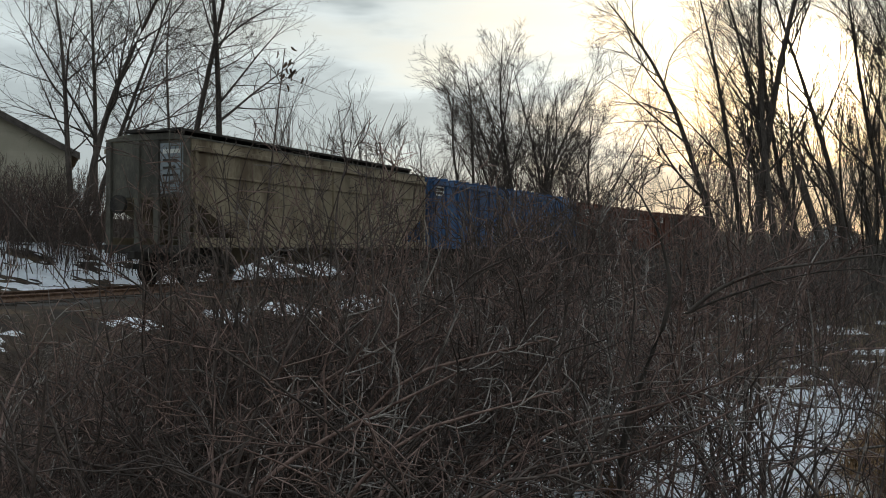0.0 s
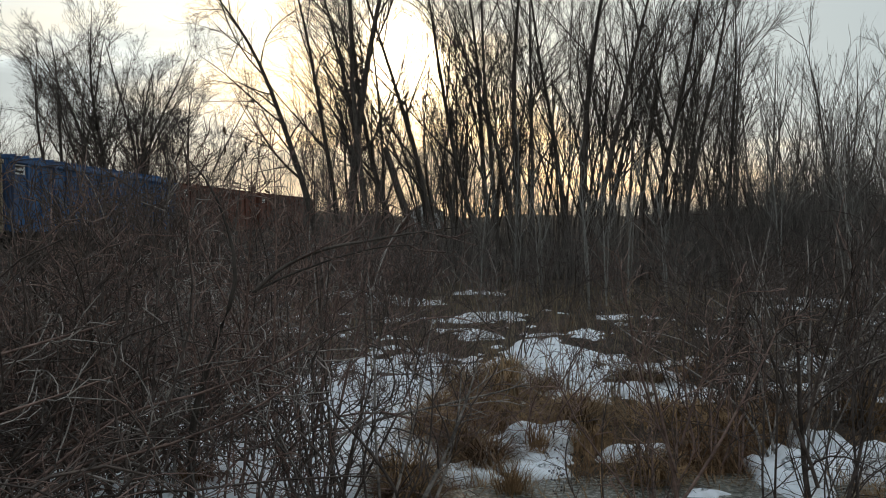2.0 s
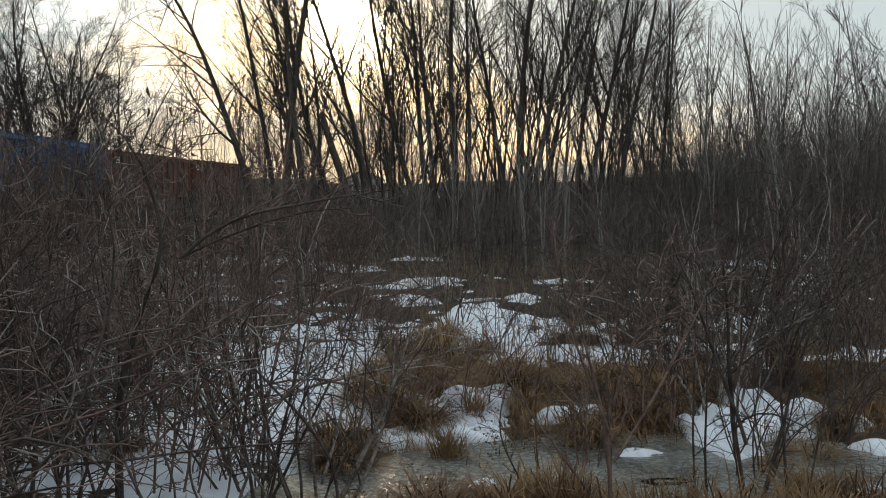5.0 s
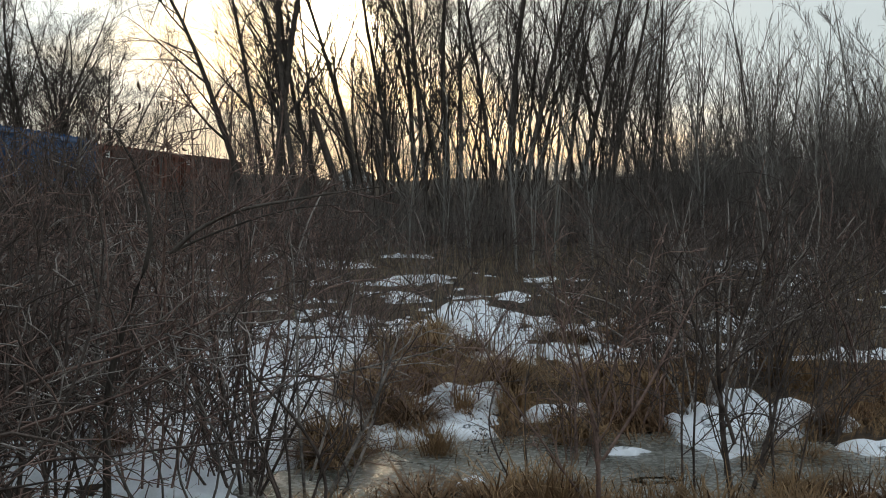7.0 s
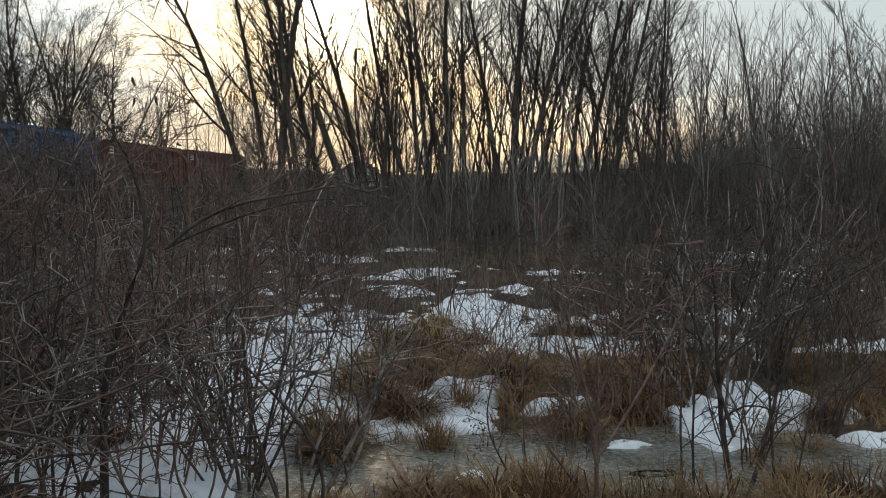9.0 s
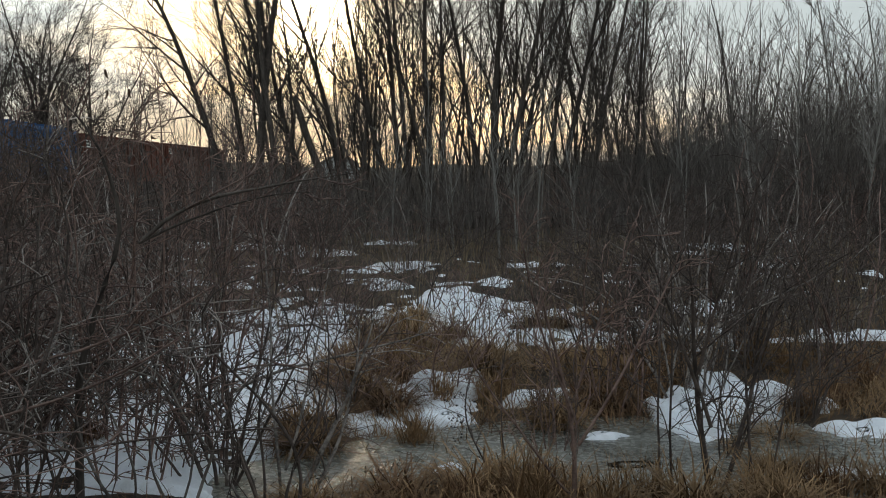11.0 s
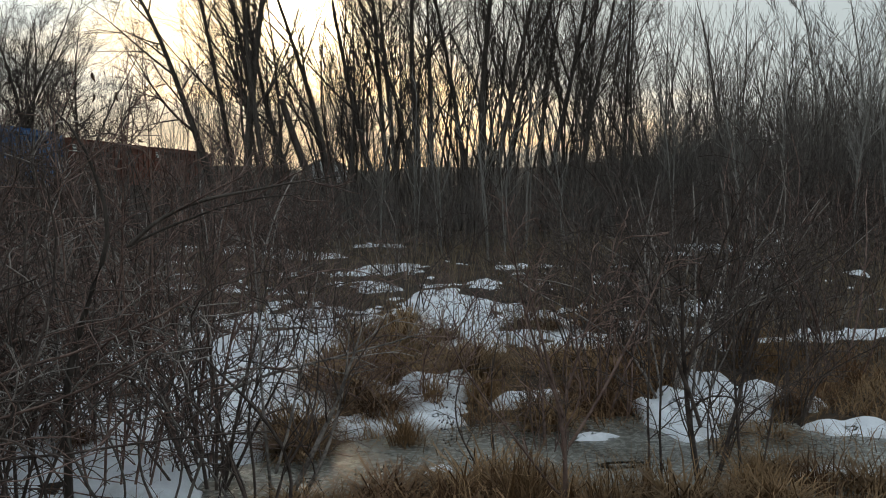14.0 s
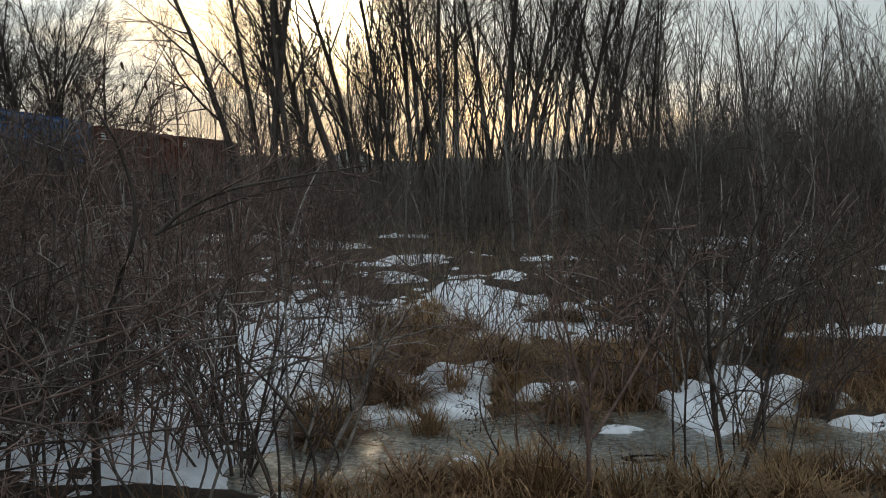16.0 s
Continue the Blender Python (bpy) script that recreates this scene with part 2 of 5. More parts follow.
def sprout(rng, pts, rad, n, lo, hi, length, angle, k, wander, up, ratio=0.55, tip=0.003, shrink=0.5):
    """n side branches on each parent, between the fractions lo and hi of its length."""
    B, K, _ = pts.shape
    u = (np.arange(n)[None] + rng.random((B, n))) / n * (hi - lo) + lo
    f = u * (K - 1)
    i = np.minimum(f.astype(int), K - 2)
    w = (f - i)[..., None]
    rows = np.arange(B)[:, None]
    a, b = pts[rows, i], pts[rows, i + 1]
    start = (a * (1 - w) + b * w).reshape(-1, 3)
    tang = unit(b - a).reshape(-1, 3)
    r = (rad[rows, i] * (1 - w[..., 0]) + rad[rows, i + 1] * w[..., 0]).reshape(-1)
    side = unit(np.cross(tang, rng.normal(size=tang.shape)))
    ang = np.radians(rng.normal(angle, angle * 0.25, len(start)))[:, None]
    way = tang * np.cos(ang) + side * np.sin(ang)
    if length < 0:          # a share of the parent's own length
        length = -length * np.repeat(np.linalg.norm(np.diff(pts, axis=1), axis=-1).sum(1), n)
    ln = length * (1 - shrink * u.reshape(-1)) * rng.uniform(0.55, 1.25, len(start))
    r0 = np.maximum(np.minimum(r * ratio, ln * 0.013), tip * 1.25)
    return limbs(rng, start, way, ln, r0, tip, k, wander, up)


def tubes(name, groups, mat):
    """One mesh of tapered tubes; groups of (points, radii, sides)."""
    V, F, base = [], [], 0
    for pts, rad, s in groups:
        B, K, _ = pts.shape
        if B == 0:
            continue
        t = unit(np.gradient(pts, axis=1))
        ref = np.where(np.abs(t[..., 2:3]) > 0.9, np.array([1.0, 0, 0]), np.array([0, 0, 1.0]))
        a = unit(np.cross(t, ref))
        b = np.cross(t, a)
        th = np.arange(s) / s * 2 * np.pi
        ring = pts[:, :, None] + rad[:, :, None, None] * (a[:, :, None] * np.cos(th)[:, None] + b[:, :, None] * np.sin(th)[:, None])
        V.append(ring.reshape(-1, 3))
        idx = np.arange(B * K * s).reshape(B, K, s) + base
        nxt = np.roll(idx, -1, axis=2)
        F.append(np.stack([idx[:, :-1], nxt[:, :-1], nxt[:, 1:], idx[:, 1:]], -1).reshape(-1, 4))
        base += B * K * s
    return mesh_from(name, np.concatenate(V), np.concatenate(F), mat)


def singles(name, group, mat):
    """Each tube of a group as a mesh of its own."""
    p, q, n = group
    return [(name, tubes(name, [(p[i:i + 1], q[i:i + 1], n)], mat)) for i in range(len(p))]


def tree_meshes(seed, stems, limb_n=11, limb_len=5.8, limb_angle=34, second=8, third=5, fourth=2, twig=0.0040, single=False, bark=BARK_DARK,
                twig_mat=BARK_DARK, lo=0.26, up=0.035, sides=7, wander=0.022, fork=27, tops=0.62):
    """Meshes of trunk, branches and twigs. A stem: offset, lean to the right and away, bend, length, radius."""
    rng = np.random.default_rng(seed)
    trunk, br, tw = [], [], []
    for dx, lean, away, bend, ln, r in stems:
        way = np.array([[math.sin(radians(lean)), math.sin(radians(away)), math.cos(radians(lean))]])
        curve = np.array([[radians(bend) / 11, 0.0, 0.0]])
        p, q = limbs(rng, np.array([[dx, 0.0, -0.25]]), way, np.array([ln]), np.array([r * 0.85]), r * 0.10, 13, wander, 0.0, curve)
        q[:, 0] *= 1.35
        trunk.append((p, q, sides))
        p1, q1 = sprout(rng, p, q, limb_n, lo, 0.93, limb_len, limb_angle, 10, 0.045, up, 0.50, twig * 1.8, 0.45)
        br.append((p1, q1, 5))
        p2, q2 = sprout(rng, p1, q1, second, 0.18, 0.95, -0.60, fork, 7, 0.055, up * 0.9, 0.60, twig * 1.25, 0.4)
        tw.append((p2, q2, 4 if single else 3))
        p3, q3 = sprout(rng, p2, q2, third, 0.2, 0.96, -tops, fork * 1.05, 5, 0.07, up * 0.8, 0.65, twig, 0.35)
        tw.append((p3, q3, 3))
        if fourth:
            p4, q4 = sprout(rng, p3, q3, fourth, 0.2, 0.95, -0.60, fork * 1.1, 3, 0.07, 0.03, 0.7, twig * 0.85, 0.3)
            tw.append((p4, q4, 3))
    out = [m for g in trunk for m in singles("trunk", g, bark)]
    if single:
        out += [m for g in br for m in singles("branch", g, bark)]
    else:
        out.append(("branch_cluster", tubes("branch_cluster", br, bark)))
    return out + [("twig_cluster", tubes("twig_cluster", tw, twig_mat))]


def plant(name, meshes, label, category, group, at, turn=0.0, scale=1.0):
    ob = thing(name, label, category, group, at=at, turn=turn)
    ob.scale = (scale, scale, scale)
    for n, me in meshes:
        child(n, me, ob)
    return ob


# ---- ground ----
def track_x(y):
    y = np.minimum(np.asarray(y, dtype=float), 120.0)
    return -22.5 + 0.0011 * (y - 60.0) ** 2


def ramp(v, a, b):
    t = np.clip((v - a) / (b - a), 0, 1)
    return t * t * (3 - 2 * t)


def wave(x, y, s, seed=0):
    """Smooth uneven heights, about -1 to 1."""
    r = np.random.default_rng(100 + seed)
    out = 0.0
    for _ in range(7):
        a, f, p = r.uniform(0, 2 * np.pi), r.uniform(0.6, 1.7) / s, r.uniform(0, 6.28)
        out = out + np.sin((x * np.cos(a) + y * np.sin(a)) * f * 2 * np.pi + p)
    return out / 4.0


def basin(x, y):
    edge = 0.20 * wave(x, y, 1.1, 6) + 0.12 * wave(x, y, 0.45, 7)
    u = np.hypot((x - 1.7) / 2.9, (y - 7.75) / 1.25) + edge
    v = np.hypot((x + 0.75) / 0.75, (y - 7.6) / 0.75) + edge
    return ramp(-np.minimum(u, v), -1.15, -0.75)


def height(x, y):
    x, y = np.asarray(x, dtype=float), np.asarray(y, dtype=float)
    d = x - track_x(y)
    near = np.exp(-((x / 60) ** 2 + (y / 60) ** 2))
    h = 0.045 * wave(x, y, 1.3, 1) * near + 0.06 * wave(x, y, 5.0, 2) - 0.05
    h = h + 0.75 * ramp(-y, -3.6, -1.0) * ramp(x, -40, -20)              # bank on which the viewer stands
    h = h - 0.11 * basin(x, y)                                           # hollow that holds the ice
    bed = ramp(d, 6.5, 2.0) * ramp(-d, 40, 14)
    h = h * (1 - bed) + 0.98 * bed                                       # railway bed
    h = h + ramp(-d, 3.5, 10.0) * 1.5                                    # higher ground past the railway
    r = np.hypot(x, y)
    az = np.degrees(np.arctan2(x, np.maximum(y, 1.0)))
    top = 7.5 + 7.0 * ramp(-az, 6, 22) + 6.0 * ramp(az, 6, 18) + 2.5 * wave(az, az * 0, 13, 3)
    return h + top * ramp(r, 160, 520) + 0.5 * wave(x, y, 60, 4) * ramp(r, 60, 160)


def axis(lo, hi, step, far, n):
    g = np.geomspace(1.0, far, n + 1)[1:]
    return np.concatenate([(lo - g)[::-1], np.arange(lo, hi + step, step), hi + g])


def build_ground():
    X, Y = np.meshgrid(axis(-36, 26, 0.24, 4000, 36), axis(-6, 60, 0.24, 4000, 36), indexing="ij")
    v = np.stack([X, Y, height(X, Y)], -1).reshape(-1, 3)
    nx, ny = X.shape
    i = np.arange(nx * ny).reshape(nx, ny)
    f = np.stack([i[:-1, :-1], i[1:, :-1], i[1:, 1:], i[:-1, 1:]], -1).reshape(-1, 4)
    tagged(new("ground", mesh_from("ground", v, f, LITTER)), "dark wet marsh ground of dead leaves and peat", "ground", kind="structure")


build_ground()


def patch(name, cx, cy, rx, ry, thick, mat, seed, turn=0.0, rough_edge=0.28, rings=7, spokes=30, flat=None):
    """A low mound with an uneven outline that thins out to its edge."""
    r = np.random.default_rng(seed)
    ph, am = r.uniform(0, 6.28, 6), r.uniform(0.3, 1.0, 6)
    th = np.arange(spokes) / spokes * 2 * np.pi
    edge = 1 + rough_edge * sum(am[j] / (j + 1.4) * np.sin((j + 2) * th + ph[j]) for j in range(6))
    rr = np.linspace(0, 1, rings + 1)[1:]
    lx = (rr[:, None] * (edge * np.cos(th))[None]).ravel() * rx
    ly = (rr[:, None] * (edge * np.sin(th))[None]).ravel() * ry
    lx, ly = np.append(lx, 0.0), np.append(ly, 0.0)
    c, s = math.cos(turn), math.sin(turn)
    x, y = cx + lx * c - ly * s, cy + lx * s + ly * c
    u = np.append(np.repeat(rr, spokes), 0.0)
    if flat is None:
        h = height(x, y)
        base = 0.5 * h + 0.5 * np.mean(h)
        z = base + thick * (1 - u ** 4) * (0.80 + 0.28 * wave(x, y, 0.55, seed % 9)) - 0.05 * ramp(u, 0.8, 1.0) - 0.02
    else:
        z = flat - 0.10 * ramp(u, 0.93, 1.0) + 0.004 * wave(x, y, 0.5, 3)
    v = np.stack([x - cx, y - cy, z], -1)
    n = spokes
    quads = []
    for k in range(rings - 1):
        a = np.arange(n) + k * n
        b = np.roll(np.arange(n), -1) + k * n
        quads.append(np.stack([a, b, b + n, a + n], -1))
    a = np.arange(n)
    quads.append(np.stack([np.full(n, len(v) - 1), np.full(n, len(v) - 1), np.roll(a, -1), a], -1)[:, [0, 3, 2, 1]])
    f = np.concatenate(quads[:-1])
    me = mesh_from(name, v, np.concatenate([np.stack([f[:, 0], f[:, 1], f[:, 2]], -1), np.stack([f[:, 0], f[:, 2], f[:, 3]], -1),
                                            np.stack([a, np.roll(a, -1), np.full(n, len(v) - 1)], -1)]), mat)
    ob = new(name, me)
    ob.location = (cx, cy, 0)
    return ob


CLEAR = []


def snow(cx, cy, rx, ry, thick, seed, turn=0.0, label="rounded patch of old melting snow on the marsh"):
    if cy < 17.5:
        CLEAR.append((cx, cy, rx, ry))
    ob = patch("snow_patch", cx, cy, rx, ry, thick, SNOW, seed, turn, 0.5, 9, 40)
    return tagged(ob, label, "snow patch", "snow patches")


def pool(cx, cy, rx, ry, seed, z=0.03):
    CLEAR.append((cx, cy, rx * 0.8, ry * 0.8))
    ob = patch("frozen_pool", cx, cy, rx, ry, 0, ICE, seed, flat=z, rough_edge=0.15, rings=16, spokes=60)
    return tagged(ob, "shallow frozen pool of grey-green ice in the marsh", "ice", "frozen pools")


# mounds near the viewer
snow(0.34, 10.6, 0.42, 0.40, 0.26, 1)
snow(0.28, 9.25, 0.30, 0.26, 0.22, 2)
snow(0.23, 7.75, 0.22, 0.18, 0.22, 3)
snow(1.30, 10.1, 0.40, 0.32, 0.16, 4)
snow(2.58, 9.20, 0.44, 0.85, 0.27, 5, label="large rounded mound of snow behind bare stems")
snow(3.30, 9.90, 0.46, 0.80, 0.30, 6, label="large rounded mound of snow behind bare stems")
snow(4.00, 8.55, 0.50, 0.26, 0.11, 7)
snow(2.98, 9.55, 0.62, 0.55, 0.20, 31)
snow(3.35, 7.30, 0.36, 0.15, 0.20, 8)
snow(4.00, 9.65, 0.30, 0.36, 0.12, 9)
snow(1.70, 8.6, 0.34, 0.24, 0.26, 10, label="dirty flattened patch of snow at the edge of the ice")
snow(1.50, 13.9, 0.45, 0.5, 0.14, 12)
snow(1.00, 12.9, 0.40, 0.3, 0.14, 13)
snow(2.3, 13.3, 0.6, 0.5, 0.12, 29)
snow(5.10, 16.3, 0.45, 0.9, 0.18, 15)
snow(-0.50, 9.35, 0.34, 0.35, 0.14, 22)
pool(1.75, 7.75, 3.3, 1.55, 40, -0.045)
pool(-0.75, 7.6, 0.9, 0.9, 41, -0.040)


def snow_depth(x, y):
    """How much old snow is left: over 0 it lies, under 0 it has melted."""
    s = 0.34 * wave(x, y, 2.6, 11) + 0.26 * wave(x, y, 0.95, 12) + 0.16 * wave(x, y, 0.4, 13) - 0.50
    for cx, cy, rx, ry, more in ((-2.3, 9.6, 2.0, 2.5, 1.0), (-1.9, 14.4, 1.7, 3.6, 0.85), (-4.3, 7.4, 1.8, 1.8, 0.55), (0.8, 16.6, 1.0, 3.4, 0.85), (3.3, 14.6, 1.9, 2.0, 0.72),
                                 (5.9, 13.2, 1.3, 0.8, 0.6), (-4.5, 13.0, 2.0, 2.0, 0.45), (1.5, 11.8, 1.5, 0.9, -0.4)):
        s = s + more * np.exp(-((x - cx) / rx) ** 2 - ((y - cy) / ry) ** 2)
    return s + 0.22 * ramp(y, 14, 20) - 0.9 * basin(x, y) - 2.0 * ramp(y, 27, 31)


def snow_sheet(xs, ys, step, depth, label):
    X, Y = np.meshgrid(np.arange(*xs, step), np.arange(*ys, step), indexing="ij")
    d = depth(X, Y)
    deep = 0.105 * np.sqrt(np.clip(d / 0.35, 0, 1)) * (0.85 + 0.25 * wave(X, Y, 0.6, 14)) - 0.035 * ramp(-d, -0.10, 0.05)
    v = np.stack([X, Y, height(X, Y) + deep - 0.012], -1).reshape(-1, 3)
    nx, ny = X.shape
    i = np.arange(nx * ny).reshape(nx, ny)
    # each patch that melted free of the rest is a thing of its own
    lies = (d[:-1, :-1] > 0) | (d[1:, :-1] > 0) | (d[1:, 1:] > 0) | (d[:-1, 1:] > 0)
    todo = {(int(p), int(q)) for p, q in np.argwhere(lies)}
    crumbs = []
    for seed_cell in sorted(todo):
        if seed_cell not in todo:
            continue
        todo.discard(seed_cell)
        cells, edge = [seed_cell], [seed_cell]
        while edge:
            p, q = edge.pop()
            for nb in ((p + 1, q), (p - 1, q), (p, q + 1), (p, q - 1)):
                if nb in todo:
                    todo.discard(nb)
                    cells.append(nb)
                    edge.append(nb)
        if len(cells) < 12:
            crumbs += cells
        else:
            snow_piece("snow_patch", cells, i, v, label)
    if crumbs:
        snow_piece("snow_crumbs", crumbs, i, v, "small scattered remains of melting snow")


def snow_piece(name, cells, i, v, label):
    c = np.array(cells)
    p, q = c[:, 0], c[:, 1]
    used, f = np.unique(np.stack([i[p, q], i[p + 1, q], i[p + 1, q + 1], i[p, q + 1]], -1), return_inverse=True)
    co = v[used]
    mid = np.array([co[:, 0].mean(), co[:, 1].mean(), 0.0])
    ob = new(name, mesh_from(name, co - mid, f.reshape(-1, 4), SNOW))
    ob.location = mid
    if name == "snow_patch":
        tagged(ob, label, "snow patch", "snow patches")
    else:
        tagged(ob, label, "snow", kind="stuff")


def slope_depth(x, y):
    d = track_x(y) - x
    return 0.30 * wave(x, y, 2.4, 15) + 0.18 * wave(x, y, 0.8, 16) + 0.12 - 1.4 * ramp(-d, -4.2, -2.9) - 1.4 * ramp(d, 9.5, 12.0)


def bank_depth(x, y):
    d = np.abs(x - track_x(y) - 4.1)
    return 0.35 * wave(x, y, 3.4, 17) + 0.18 * wave(x, y, 0.9, 18) - 0.04 - 1.2 * ramp(d, 0.35, 1.0)


snow_sheet((-8.0, 10.0), (5.4, 31.0), 0.085, snow_depth, "thin patch of old melting snow on the marsh")
snow_sheet((-36.0, -24.0), (11.0, 42.0), 0.2, slope_depth, "old snow lying on the slope past the railway")
snow_sheet((-20.5, -14.0), (8.0, 80.0), 0.16, bank_depth, "strip of old snow along the railway bank")
_r = random.Random(5)
for _k in range(14):
    _y = _r.uniform(20, 36)
    _x = _r.uniform(-0.26, 0.50) * _y
    _s = _r.uniform(0.35, 0.9) * (0.6 + _y / 30)
    snow(_x, _y, _s, _s * _r.uniform(0.6, 1.1), 0.14, 60 + _k, _r.uniform(0, 3))


# ---- railway ----
def build_track():
    track = thing("railway_track", "single railway track on a dark ballast bank", "railway", kind="structure")
    ys = np.arange(-40.0, 150.0, 1.0)
    xs = track_x(ys)
    head = np.arctan(np.gradient(xs, ys))
    prof = [(-0.075, 0.0), (0.075, 0.0), (0.075, 0.02), (0.012, 0.035), (0.012, 0.12), (0.036, 0.13), (0.036, 0.17), (-0.036, 0.17),
            (-0.036, 0.13), (-0.012, 0.12), (-0.012, 0.035), (-0.075, 0.02)]
    for side in (-0.7175, 0.7175):
        v = np.array([[(x + (side + a) * math.cos(h), y - (side + a) * math.sin(h), 1.03 + b) for a, b in prof] for x, y, h in zip(xs, ys, head)])
        n, k, _ = v.shape
        i = np.arange(n * k).reshape(n, k)
        j = np.roll(i, -1, 1)
        child("rail", mesh_from("rail", v.reshape(-1, 3), np.stack([i[:-1], j[:-1], j[1:], i[1:]], -1).reshape(-1, 4), RAIL_STEEL), track, "rusty steel rail")
    v = np.array([[(x + a, y, z) for a, z in ((-3.2, 0.7), (-1.9, 0.99), (1.9, 0.99), (3.4, 0.55))] for x, y in zip(xs, ys)])
    v[..., 2] += np.random.default_rng(3).normal(0, 0.02, v.shape[:2])
    i = np.arange(len(xs) * 4).reshape(-1, 4)
    child("ballast", mesh_from("ballast", v.reshape(-1, 3), np.stack([i[:-1, :-1], i[:-1, 1:], i[1:, 1:], i[1:, :-1]], -1).reshape(-1, 4), BALLAST), track)
    bm = box(bmesh.new(), -1.3, 1.3, -0.115, 0.115, -0.09, 0.05, 0.012)
    me = bpy.data.meshes.new("sleeper")
    bm.to_mesh(me)
    bm.free()
    me.materials.append(SLEEPER)
    for k in range(120):
        y = 2.0 + k * 0.62
        ob = child("sleeper", me, track)
        ob.location = (float(track_x(y)), y, 0.985)
        ob.rotation_euler = (0, 0, -math.atan(0.0022 * (y - 60)))


build_track()
RAIL_TOP = 1.2


def bogie(car, y):
    bm = bmesh.new()
    for s in (-1, 1):
        prism(bm, [(s * 0.98, 0.38), (s * 1.12, 0.38), (s * 1.12, 0.74), (s * 0.98, 0.74)], y - 0.45, y + 0.45)
        prism(bm, [(s * 0.98, 0.46), (s * 1.12, 0.46), (s * 1.12, 0.62), (s * 0.98, 0.62)], y - 1.15, y + 1.15)
    box(bm, -1.0, 1.0, y - 0.2, y + 0.2, 0.5, 0.85, 0.02)
    b = part("bogie", bm, IRON, car, "grimy cast steel bogie")
    for wy in (-0.88, 0.88):
        bm = bmesh.new()
        rod(bm, (-0.7, y + wy, 0.45), (0.7, y + wy, 0.45), 0.08, 10)
        for s in (-1, 1):
            rod(bm, (s * 0.68, y + wy, 0.45), (s * 0.81, y + wy, 0.45), 0.45, 24)
            rod(bm, (s * 0.64, y + wy, 0.45), (s * 0.68, y + wy, 0.45), 0.48, 24)
        part("wheelset", bm, IRON, b)


def car_frame(car, L):
    bm = bmesh.new()
    box(bm, -0.35, 0.35, -L / 2, L / 2, 0.85, 1.15, 0.02)
    for s in (-1, 1):
        box(bm, -1.45, 1.45, s * (L / 2) - 0.12, s * (L / 2) + 0.12, 0.95, 1.2, 0.02)
    part("underframe", bm, IRON, car)
    for s in (-1, 1):
        bm = bmesh.new()
        box(bm, -0.13, 0.13, s * (L / 2 + 0.1) - 0.1, s * (L / 2 + 0.1) + 0.55 * s if s > 0 else s * (L / 2 + 0.1) + 0.1, 0.78, 1.02, 0.03) if s > 0 else \
            box(bm, -0.13, 0.13, -(L / 2 + 0.65), -(L / 2), 0.78, 1.02, 0.03)
        part("coupler", bm, IRON, car)
        bogie(car, s * (L / 2 - 1.9))


def ladder(car, x, y, z0, z1, along_x, mat):
    bm = bmesh.new()
    w = 0.22
    for s in (-1, 1):
        a = (x + s * w * along_x, y + s * w * (1 - along_x))
        rod(bm, (*a, z0), (*a, z1), 0.018, 6)
    n = int((z1 - z0) / 0.34)
    for i in range(n):
        z = z0 + 0.15 + i * 0.34
        rod(bm, (x - w * along_x, y - w * (1 - along_x), z), (x + w * along_x, y + w * (1 - along_x), z), 0.014, 6)
    part("ladder", bm, mat, car)


